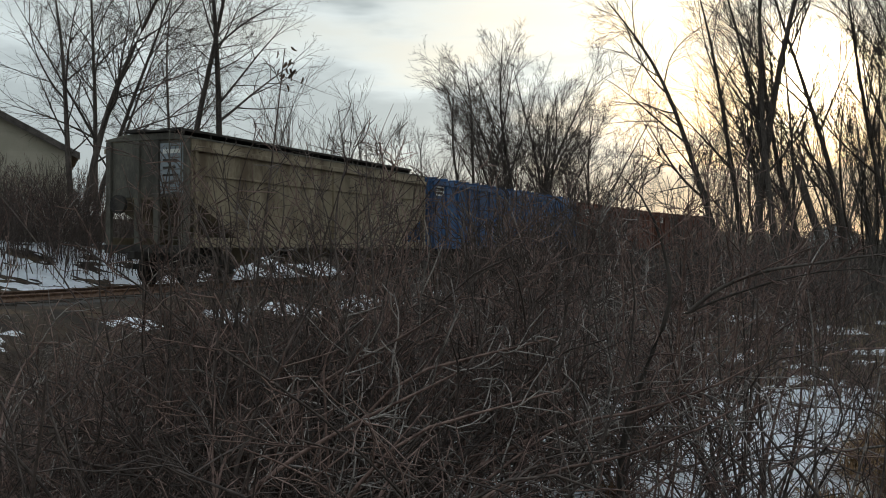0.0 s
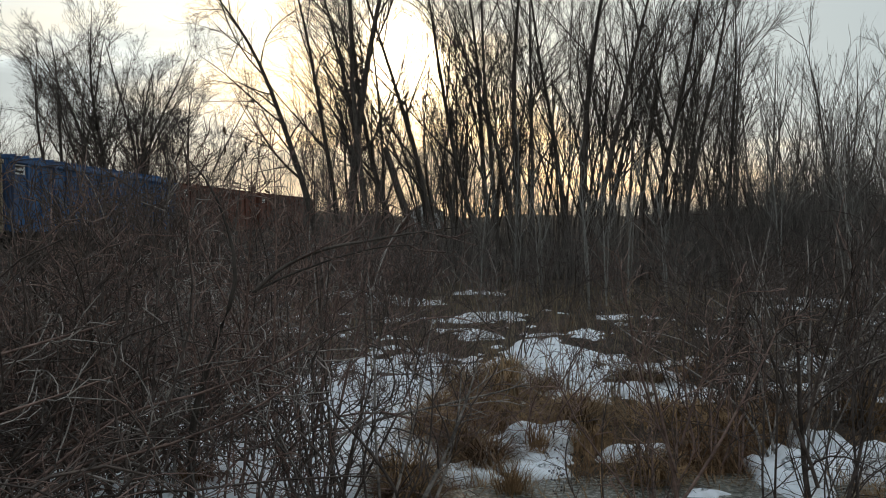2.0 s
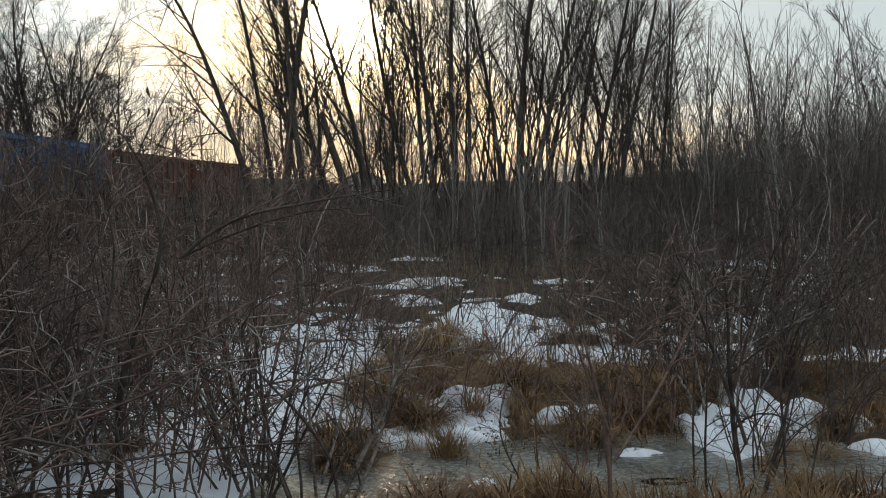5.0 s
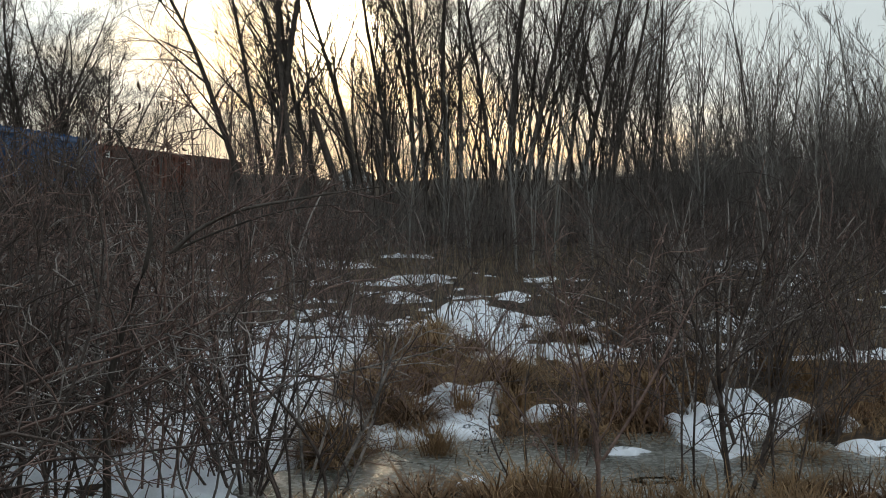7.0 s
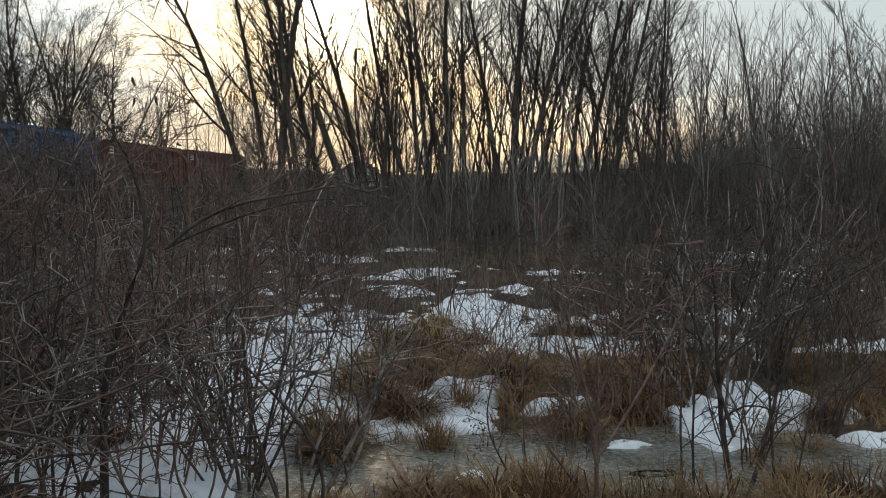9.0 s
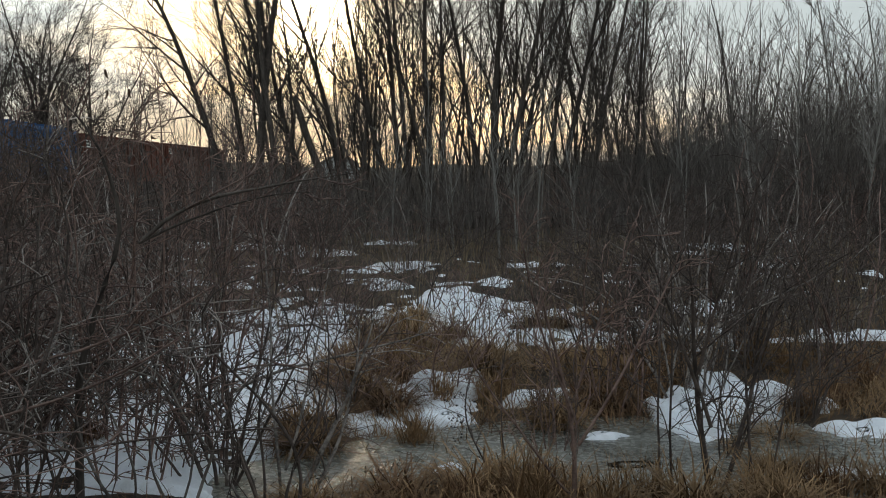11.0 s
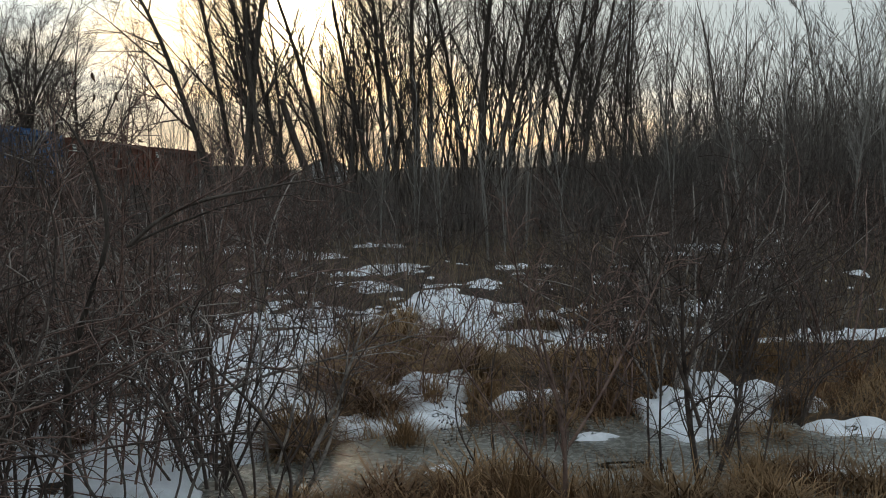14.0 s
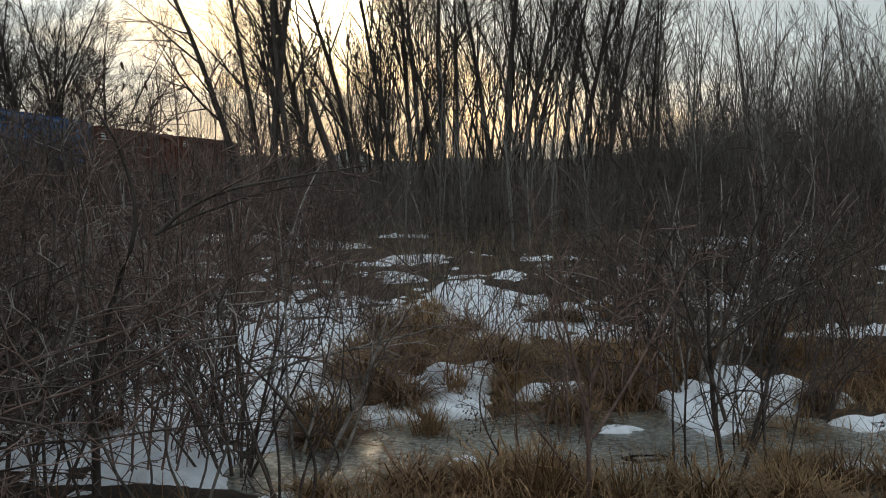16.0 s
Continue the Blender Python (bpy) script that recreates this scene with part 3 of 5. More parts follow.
def covered_hopper(at, turn, L, paint, label, posts, plate=None):
    """Covered hopper wagon; its length runs along y."""
    car = thing("hopper_wagon", label, "freight wagon", "wagons of the freight train", at=at, turn=turn)
    h, w, top = L / 2, 1.55, 4.28
    car_frame(car, L)
    # body with end sheets that slope in under the hold
    bm = bmesh.new()
    prof = [(-h + 0.12, 2.55), (-h + 0.12, top), (h - 0.12, top), (h - 0.12, 2.55), (h - 3.0, 1.15), (-h + 3.0, 1.15)]
    a = [bm.verts.new((-w, y, z)) for y, z in prof]
    b = [bm.verts.new((w, y, z)) for y, z in prof]
    for i in range(6):
        bm.faces.new((a[i], a[(i + 1) % 6], b[(i + 1) % 6], b[i]))
    bm.faces.new(a)
    bm.faces.new(b[::-1])
    bmesh.ops.recalc_face_normals(bm, faces=bm.faces)
    part("hold", bm, paint, car)
    bm = prism(bmesh.new(), [(-w - 0.03, top), (-w - 0.03, top + 0.05), (-0.8, top + 0.19), (0.8, top + 0.19), (w + 0.03, top + 0.05), (w + 0.03, top)], -h + 0.05, h - 0.05)
    part("roof", bm, PAINT_SHADE_GRIME, car, "grimy dark roof sheet")
    for s in (-1, 1):
        bm = box(bmesh.new(), s * w - 0.002 if s > 0 else -w - 0.11, w + 0.11 if s > 0 else -w + 0.002, -h + 0.08, h - 0.08, top - 0.36, top - 0.2, 0.02)
        part("top_chord", bm, paint, car)
        bm = box(bmesh.new(), s * w - 0.002 if s > 0 else -w - 0.09, w + 0.09 if s > 0 else -w + 0.002, -h + 0.15, h - 0.15, 1.12, 1.42, 0.02)
        part("side_sill", bm, paint, car)
        bm = box(bmesh.new(), s * (w + 0.02) - 0.025, s * (w + 0.02) + 0.025, -h + 0.2, h - 0.2, top - 1.06, top - 1.0, 0.008)
        part("side_seam", bm, paint, car)
        for i in range(posts):
            y = -h + 0.25 + (L - 0.5) * i / (posts - 1)
            bm = box(bmesh.new(), s * (w + 0.04) - 0.045, s * (w + 0.04) + 0.045, y - 0.05, y + 0.05, 1.42, top - 0.37, 0.012)
            part("side_post", bm, paint, car)
    bm = bmesh.new()
    for s in (-1, 1):
        box(bm, s * 0.62 - 0.38, s * 0.62 + 0.38, -h + 0.3, h - 0.3, top + 0.29, top + 0.36)
    for i in range(13):
        y = -h + 0.5 + (L - 1.0) * i / 12
        box(bm, -0.96, 0.96, y - 0.03, y + 0.03, top + 0.10, top + 0.288)
    part("running_board", bm, IRON, car, "dark metal walkway on the roof")
    for i in range(4):
        y = -h + 2.2 + (L - 4.4) * i / 3
        bm = box(bmesh.new(), -0.28, 0.28, y - 1.0, y + 1.0, top + 0.31, top + 0.39, 0.03)
        part("hatch_cover", bm, IRON, car)
    for i in range(3):
        y = -h + 4.2 + (L - 8.4) * i / 2
        bm = bmesh.new()
        m = Matrix.Translation((0, y, 0.85)) @ Matrix.Rotation(math.pi / 4, 4, "Z")
        bmesh.ops.create_cone(bm, cap_ends=True, segments=4, radius1=0.55, radius2=1.7, depth=0.62, matrix=m)
        part("discharge_hopper", bm, paint, car)
    for s in (-1, 1):
        y = s * (h - 0.05)
        # end sheets and posts carry painted shade as well as grime
        bm = box(bmesh.new(), -1.5, 1.5, s * (h - 0.1) - 0.016, s * (h - 0.1) + 0.016, 2.6, top - 0.03)
        part("end_sheet", bm, PAINT_SHADE_GRIME, car, "grimy end sheet, painted dark for its shade")
        for x in (-1.42, -0.35, 0.35, 1.42):
            bm = box(bmesh.new(), x - 0.09, x + 0.09, y - 0.06, y + 0.06, 1.2, top - 0.02, 0.015)
            part("end_post", bm, PAINT_SHADE_GRIME, car)
        bm = bmesh.new()
        box(bm, -0.75, 0.75, y - 0.35 if s > 0 else y - 0.1, y + 0.1 if s > 0 else y + 0.35, top + 0.22, top + 0.28, 0.01)
        part("end_platform", bm, IRON, car)
        ladder(car, 1.1, s * (h + 0.06), 1.2, top + 0.25, 1, PAINT_SHADE_GRIME)
        bm = bmesh.new()
        rod(bm, (-0.95, s * (h + 0.02), 2.4), (-0.95, s * (h + 0.14), 2.4), 0.28, 20)
        part("brake_wheel", bm, IRON, car)
    if plate:
        bm = box(bmesh.new(), 0.48, 1.30, -h + 0.03, -h + 0.078, 2.7, top - 0.12, 0.008)
        pl = part("marking_panel", bm, plate, car, "grey repainted panel with faded lettering")
        for i, wd in enumerate((0.62, 0.50, 0.46, 0.56, 0.40)):
            bm = box(bmesh.new(), 0.58, 0.58 + wd, -h + 0.024, -h + 0.029, top - 0.42 - i * 0.22, top - (0.29 if i == 0 else 0.36) - i * 0.22)
            part("lettering_bar", bm, WHITE_PAINT if i == 0 else IRON, pl)
    return car


def box_car(at, turn, L, paint, label, ribs, top=4.3):
    car = thing("box_wagon", label, "freight wagon", "wagons of the freight train", at=at, turn=turn)
    h, w = L / 2, 1.5
    car_frame(car, L)
    part("body", box(bmesh.new(), -w, w, -h + 0.08, h - 0.08, 1.15, top - 0.1, 0.03), paint, car)
    part("roof", prism(bmesh.new(), [(-w - 0.06, top - 0.098), (-w - 0.06, top - 0.04), (0, top + 0.09), (w + 0.06, top - 0.04), (w + 0.06, top - 0.098)], -h + 0.02, h - 0.02), paint, car)
    for s in (-1, 1):
        for i in range(ribs):
            y = -h + 0.3 + (L - 0.6) * i / (ribs - 1)
            bm = box(bmesh.new(), s * (w + 0.045) - 0.05, s * (w + 0.045) + 0.05, y - 0.09, y + 0.09, 1.3, top - 0.24, 0.02)
            part("side_rib", bm, paint, car)
        for z in (1.2, top - 0.2):
            bm = box(bmesh.new(), s * (w + 0.06) - 0.058, s * (w + 0.06) + 0.058, -h + 0.1, h - 0.1, z - 0.08, z + 0.08, 0.015)
            part("side_rail", bm, paint, car)
        ladder(car, 1.15, s * (h + 0.02), 1.2, top - 0.1, 1, paint)
    for i in range(int(L / 1.2)):
        y = -h + 0.6 + i * 1.2
        bm = box(bmesh.new(), -w - 0.02, w + 0.02, y - 0.03, y + 0.03, top - 0.02, top + 0.105, 0.01)
        part("roof_rib", bm, paint, car)
    bm = box(bmesh.new(), w + 0.002, w + 0.02, -h + 0.42, -h + 1.35, top - 0.75, top - 0.32)
    pl = part("marking_plate", bm, WHITE_PAINT, car, "pale plate with reporting marks")
    for i in range(2):
        bm = box(bmesh.new(), w + 0.021, w + 0.026, -h + 0.52, -h + 1.22, top - 0.47 - i * 0.2, top - 0.38 - i * 0.2)
        part("lettering_bar", bm, IRON, pl)
    return car


def on_track(y):
    return (float(track_x(y)), y, RAIL_TOP), -math.atan(0.0022 * (y - 60)) if y < 120 else -0.132


_p, _t = on_track(29.6)
covered_hopper(_p, _t, 16.6, PAINT_TAN, "weathered tan covered hopper wagon with rust streaks", 3, PAINT_GREY)
_p, _t = on_track(49.4)
box_car(_p, _t, 21.4, PAINT_BLUE, "faded blue ribbed freight wagon on the track", 17)
_p, _t = on_track(69.6)
box_car(_p, _t, 17.0, PAINT_RUST, "rusty brown ribbed freight wagon on the track", 13, 4.1)
_p, _t = on_track(88.0)
box_car(_p, _t, 17.6, PAINT_RUST, "rusty brown ribbed freight wagon on the track", 13, 4.1)


# ---- houses ----
def house(at, turn, width, depth, eave, rise, wall_mat, label, windows):
    """Gabled house; the gable faces -y of its own axes."""
    ob = thing("house", label, "house", at=at, turn=turn)
    hw = width / 2
    part("wall", prism(bmesh.new(), [(-hw, -0.4), (hw, -0.4), (hw, eave), (0, eave + rise), (-hw, eave)], 0, depth), wall_mat, ob)
    over = 0.35
    sl = rise / hw
    for s in (-1, 1):
        bm = prism(bmesh.new(), [(s * (hw + over), eave - over * sl + 0.01), (0, eave + rise + 0.01), (0, eave + rise + 0.2), (s * (hw + over), eave - over * sl + 0.2)], -over, depth + over)
        part("roof", bm, SHINGLE, ob, "brown shingle roof slope")
        bm = prism(bmesh.new(), [(s * (hw + over), eave - over * sl - 0.12), (0, eave + rise - 0.12), (0, eave + rise + 0.008), (s * (hw + over), eave - over * sl + 0.008)], -over - 0.03, -over + 0.02)
        part("barge_board", bm, SHINGLE, ob)
    for i in range(int(eave / 0.24)):
        z = 0.1 + i * 0.24
        me_b = box(bmesh.new(), -hw + 0.01, hw - 0.01, -0.022, -0.002, z, z + 0.225)
        part("siding_board", me_b, wall_mat, ob)
    for x, z in windows:
        bm = box(bmesh.new(), x - 0.55, x + 0.55, -0.07, -0.024, z, z + 1.4, 0.01)
        wn = part("window", bm, SIDING_WHITE, ob, "white window frame")
        for k in range(2):
            bm = box(bmesh.new(), x - 0.45, x + 0.45, -0.078, -0.071, z + 0.1 + k * 0.64, z + 0.66 + k * 0.64)
            part("pane", bm, DARK_GLASS, wn)
    return ob


house((-39.0, 27.5, 2.2), radians(50), 11.0, 14.0, 4.4, 2.9, SIDING, "cream house with brown gable roof behind the railway", [(-2.5, 1.2), (1.0, 1.2)])
house((-19.5, 226.0, 2.2), radians(12), 9.0, 9.0, 3.4, 2.3, SIDING_WHITE, "distant white house below the wooded hill", [(-2, 1), (2, 1)])


# ---- trees of the sunlit row ----


def landmark(seed, x, y, stems, label, **kw):
    return plant("tree", tree_meshes(seed, stems, single=True, **kw), label, "tree", "bare trees", (x, y, float(height(x, y))))


landmark(11, -7.9, 42.0, [(0.0, -12, 2, -13, 16, 0.21)], "leaning bare tree with long arching side branches", limb_n=16, limb_len=6.4, limb_angle=50, lo=0.26, up=0.004, fork=34)
landmark(12, -7.3, 42.6, [(0.0, -6, 0, -9, 16, 0.17)], "slender bare tree beside a leaning one", limb_len=5.5)
landmark(13, -6.9, 41.6, [(0.0, -1, 0, -1, 18, 0.25)], "tall straight bare tree with dark bark", lo=0.2)
landmark(14, -6.2, 42.8, [(0.0, -2, 3, -3, 17, 0.18)], "tall straight bare tree with dark bark")
landmark(15, -5.9, 41.2, [(0.0, -1, -3, 0, 17, 0.18), (0.3, 5, 3, -4, 13, 0.10)], "bare tree with two dark stems")
landmark(16, -4.1, 42.6, [(0.0, -27, 0, 28, 15, 0.18)], "bare tree with a crooked leaning base")
landmark(17, -3.2, 43.0, [(0.0, -7, 0, -6, 16, 0.18), (0.4, 6, 4, 4, 12, 0.09)], "bare tree with a forked dark trunk", lo=0.25)
landmark(18, -0.7, 43.0, [(-0.2, -13, 0, -5, 15, 0.17), (0.0, -6, 3, -8, 16, 0.17), (0.3, -3, -3, 0, 16, 0.14)], "bare tree with several stems from one base")
landmark(19, 0.5, 42.5, [(0.0, -2, 0, 2, 17, 0.19), (0.3, 6, 4, 6, 15, 0.14), (-0.2, 1, -4, -5, 14, 0.11)], "bare tree with several stems from one base")
landmark(20, 3.1, 42.3, [(-0.4, -6, 0, 0, 15, 0.15), (0.0, -1, 3, 3, 17, 0.22), (0.3, 7, -2, 8, 16, 0.18), (0.5, 14, 2, 4, 14, 0.13)], "broad bare tree with fanning dark stems")
landmark(21, 5.7, 42.3, [(0.0, 8, 0, 2, 16, 0.18), (-0.3, 2, 3, 8, 14, 0.11)], "bare tree leaning a little outward")
landmark(22, 6.8, 41.8, [(0.0, 12, 0, 5, 15, 0.16), (0.3, 5, 3, 10, 12, 0.09)], "bare tree leaning outward over the thicket")
landmark(23, 9.0, 41.5, [(0.0, 3, 0, 5, 13, 0.12), (0.2, 9, -2, 4, 12, 0.09), (-0.2, -4, 2, 3, 11, 0.07)], "thin bare tree with many fine twigs", limb_len=4.5)
# broken stub
_snag = thing("broken_tree_stub", "broken dead tree stub leaning among bare trees", "tree", at=(-3.4, 41.6, 0))
_g = np.random.default_rng(4)
_pts, _rad = limbs(_g, np.array([[0, 0, -0.2]]), np.array([[-0.33, 0, 1.0]]), np.array([6.3]), np.array([0.2]), np.array([0.13]), 8, 0.02, 0.0)
child("trunk", tubes("trunk", [(_pts, _rad, 7)], BARK_DARK), _snag)
_p1, _q1 = sprout(_g, _pts, _rad, 5, 0.3, 0.95, 0.9, 60, 4, 0.1, 0.05)
child("branch_cluster", tubes("branch_cluster", [(_p1, _q1, 4)], BARK_DARK), _snag)

# trees behind the railway
landmark(31, -30.5, 27.6, [(-0.2, -6, 0, -4, 13, 0.17), (0.1, 6, 0, 12, 14, 0.19), (0.3, 16, 3, 14, 12, 0.13)], "forked dark tree beside the house", limb_n=13, limb_len=6.0, limb_angle=48, fork=38, up=0.015, twig=0.0046)
landmark(32, -33.7, 37.1, [(0.0, 3, 0, 3, 17, 0.24), (-0.3, -14, 2, -14, 14, 0.14)], "tall bare tree behind the railway", limb_n=13, limb_len=6.0, limb_angle=48, fork=38, up=0.015, twig=0.0046)
landmark(33, -32.4, 38.2, [(0.0, 2, 0, 0, 18, 0.25)], "tall bare tree behind the railway", limb_n=13, limb_len=6.0, limb_angle=48, fork=38, up=0.015, twig=0.0046)
landmark(34, -39.5, 37.0, [(0.0, 0, 0, 0, 16, 0.2), (0.2, 10, 0, 8, 13, 0.13)], "bare tree behind the cream house", limb_n=13, limb_len=6.0, limb_angle=48, fork=38, up=0.015, twig=0.0046)
ROUND = [tree_meshes(40 + i, [(-0.5, -26 + 4 * i, 0, -18, 12, 0.16), (-0.3, -14, 6, -8, 14, 0.18), (0.0, -3, 5, 3, 16, 0.2), (0.2, 8, -8, 8, 15, 0.17), (0.4, 19, 3, 12, 13, 0.15), (0.1, 3, 16, 2, 14, 0.14)],
                     limb_n=11, limb_len=5.4, limb_angle=38, second=8, third=6, fourth=2, lo=0.2, up=0.03, twig=0.0058, wander=0.035, fork=33) for i in range(2)]
for _x, _y, _tn, _sc, _i in ((-31.6, 67.5, 0.3, 0.98, 0), (-28.6, 69.0, 1.1, 1.12, 1), (-26.2, 72.5, 2.2, 1.0, 0), (-24.6, 78.0, 0.2, 0.92, 1)):
    _x -= 1.6 if _x > -27 else 0
    plant("tree", ROUND[_i], "wide bare tree with a rounded crown of fine twigs", "tree", "round-crowned trees", (_x, _y, float(height(_x, _y))), _tn, _sc)

# wide crowns standing behind the row of trunks
for _x, _y, _tn, _sc, _i in ((-11.0, 74.0, 0.9, 1.05, 0), (-4.6, 84.0, 2.5, 0.95, 1)):
    plant("tree", ROUND[_i], "bare tree with a fine-twigged crown behind dark trunks", "tree", "round-crowned trees", (_x, _y, float(height(_x, _y))), _tn, _sc)

# slim saplings and young trees, in a few kinds that repeat
YOUNG = [tree_meshes(60 + i, [(0.0, (-5, 3, 8, -2, 6, 0)[i], 0, (-4, 5, 3, 6, -5, 2)[i], 9.5, 0.075 + 0.01 * (i % 3)), (0.15, (6, -6, 12, 4, -9, 8)[i], 3, 2, 7.5, 0.05)],
                     limb_n=8, limb_len=3.6, limb_angle=24, second=5, third=2, fourth=0, lo=0.22, up=0.05, twig=0.0042, sides=5,
                     bark=BARK_MID, twig_mat=BARK_MID, fork=24, tops=0.75) for i in range(6)]
# clumps of thin curved stems that fan out from one root
CLUMP = [tree_meshes(70 + i, [(0.12 * (k - 3), -15 + 5 * k + (3, -2, 5, 0)[i], (4, -3, 6, -5, 2, -6, 3)[k], (7 - 2.2 * k) * (1, 0.4, -0.6, 1.3)[i], 10.5 + 1.6 * math.sin(2.1 * k + i), 0.062 + 0.022 * math.sin(1.7 * k + 2 * i) ** 2) for k in range(7)],
                     limb_n=7, limb_len=3.8, limb_angle=23, second=5, third=2, fourth=0, lo=0.34, up=0.045, twig=0.0036, sides=6, wander=0.03, fork=23, tops=0.75) for i in range(4)]
for _k, (_x, _y, _s) in enumerate(((-1.6, 44.5, 1.0), (0.6, 44.0, 1.15), (2.4, 44.5, 1.15), (4.4, 43.5, 1.15), (6.4, 44.0, 1.0),
                                   (9.4, 45.5, 0.95), (11.6, 43.5, 0.85), (14.3, 45.0, 0.9), (17.2, 43.0, 0.85), (20.5, 42.0, 0.85), (3.4, 46.5, 1.2), (7.6, 46.0, 1.1), (-3.2, 47.0, 1.1))):
    plant("tree", CLUMP[_k % 4], "clump of thin curved bare stems from one root", "tree", "stem clumps", (_x, _y, float(height(_x, _y))), (0.0, 0.35, -0.4, math.pi)[(_k // 4) % 4], _s)
_r = random.Random(21)
_rows = [(-11, 12, 40, 58, 0.7, 1.2, 17), (-12, 14, 52, 78, 1.0, 1.6, 8), (9, 30, 31, 55, 0.65, 0.98, 46), (-17, -9, 40, 75, 0.6, 1.0, 14), (-31, -26.5, 39, 45, 0.75, 1.05, 8), (-34, -27, 45, 60, 0.6, 0.9, 6), (-60, 60, 80, 150, 0.9, 1.5, 26)]
for _x0, _x1, _y0, _y1, _s0, _s1, _n in _rows:
    for _k in range(_n):
        _x, _y = _r.uniform(_x0, _x1), _r.uniform(_y0, _y1)
        if abs(_x - float(track_x(_y))) < 4.0:
            continue
        plant("young_tree", YOUNG[_r.randrange(6)], "slim bare young tree with upright twigs", "tree", "young trees",
              (_x, _y, float(height(_x, _y))), _r.uniform(0, 6.28), _r.uniform(_s0, _s1))
for _x, _y, _s in ((15.8, 37.5, 1.0), (17.2, 36.0, 0.9), (13.0, 34.0, 0.75)):
    landmark(int(80 + _x), _x, _y, [(0.0, 2, 0, -3, 11 * _s, 0.09), (0.4, 12, 0, 3, 9 * _s, 0.06)], "pale-barked bare birch among dark thicket", bark=BARK_PALE, limb_n=8, limb_len=3.4, fourth=0)


_pale = tree_meshes(91, [(0.0, 3, 0, -4, 6.5, 0.045), (0.1, -7, 2, 3, 5.0, 0.03)], limb_n=8, limb_len=1.5, limb_angle=32, second=4, third=2, fourth=0, lo=0.35, up=0.08, bark=BARK_GREY, twig_mat=BARK_GREY, sides=5)
for _x, _y, _s, _tn in ((0.9, 29, 0.8, 0.2), (2.2, 27.5, 0.95, 1.3), (2.8, 28.5, 0.75, 2.6), (0.2, 31, 0.9, 3.3), (3.6, 30, 1.0, 4.1), (-1.0, 32, 0.8, 5.2), (4.6, 29, 0.7, 0.9), (8.2, 30, 1.0, 2.0), (9.6, 28, 0.9, 1.0),
                        (12.5, 27, 0.95, 3.9), (14.0, 28, 1.1, 0.4)):
    plant("sapling", _pale, "thin pale-grey sapling at the edge of the thicket", "tree", "pale saplings", (_x, _y, float(height(_x, _y))), _tn, _s)


# ---- shrubs ----
def shrub_meshes(seed, stems=11, tall=2.4, spread=18, arch=0.0, n1=8, n2=4, twig=0.0022, r=0.012, mat=TWIG_GREY, tmat=TWIG_RED, base=0.25, up=0.0, lt=0.75, single=True, curl=0.10):
    rng = np.random.default_rng(seed)
    a = rng.uniform(0, 2 * np.pi, stems)
    lean = np.radians(np.abs(rng.normal(spread, spread * 0.6, stems)))
    start = np.stack([np.cos(a) * base * rng.random(stems), np.sin(a) * base * rng.random(stems), np.full(stems, -0.12)], -1)
    way = np.stack([np.cos(a) * np.sin(lean), np.sin(a) * np.sin(lean), np.cos(lean)], -1)
    ln = tall * rng.uniform(0.6, 1.15, stems)
    bend = np.stack([np.cos(a), np.sin(a), -0.5 * np.ones(stems)], -1) * arch
    p, q = limbs(rng, start, way, ln, r * rng.uniform(0.6, 1.3, stems), twig * 1.5, 11, curl, up, bend)
    p1, q1 = sprout(rng, p, q, n1, 0.2, 0.98, tall * 0.34 * lt / 0.75, 46, 6, 0.24, 0.05, 0.62, twig * 1.1)
    p2, q2 = sprout(rng, p1, q1, n2, 0.2, 1.0, tall * 0.15 * lt / 0.75, 48, 3, 0.28, 0.03, 0.65, twig)
    first = singles("stem", (p, q, 5), mat) if single else [("stem_cluster", tubes("stem_cluster", [(p, q, 5)], mat))]
    return first + [("twig_cluster", tubes("twig_cluster", [(p1, q1, 3), (p2, q2, 3)], tmat))]


TANGLE = [shrub_meshes(200 + i, (10, 14, 14, 12, 14, 13)[i], 2.5, 22, 0.018, 7, 3, twig=(0.0036, 0.0031, 0.0029, 0.0031, 0.0033, 0.0030)[i], r=(0.018, 0.014, 0.014, 0.013, 0.014, 0.013)[i],
                       mat=(TWIG_RED, TWIG_RED, TWIG_DARK, TWIG_DARK, TWIG_GREY, TWIG_DARK)[i],
                       tmat=(TWIG_GREY, TWIG_RED, TWIG_DARK, TWIG_RED, TWIG_GREY, TWIG_RED)[i], curl=0.15, base=0.9) for i in range(6)]
UPRIGHT = [shrub_meshes(220 + i, 11, 2.3, 12, 0.0, 7, 2, twig=0.0032, r=0.013, mat=(TWIG_DARK, TWIG_RED, TWIG_GREY)[i],
                        tmat=(TWIG_DARK, TWIG_DARK, TWIG_DARK)[i], base=0.35, curl=0.08) for i in range(3)]
FAR_UPRIGHT = [shrub_meshes(230 + i, 12, 2.4, 12, 0.0, 7, 2, twig=0.0046, r=0.014, mat=(TWIG_DARK, TWIG_RED, TWIG_GREY)[i],
                            tmat=(TWIG_DARK, TWIG_DARK, TWIG_RED)[i], base=0.5, single=False) for i in range(3)]
LOW = [shrub_meshes(240 + i, 9, 1.3, 22, 0.02, 7, 3, r=0.008, twig=0.0028, mat=TWIG_RED, tmat=(TWIG_RED, TWIG_DARK)[i]) for i in range(2)]


def bush(meshes, x, y, turn, scale, label):
    return plant("shrub", meshes, label, "shrub", "bare shrubs", (x, y, float(height(x, y))), turn, scale)


_r = random.Random(33)
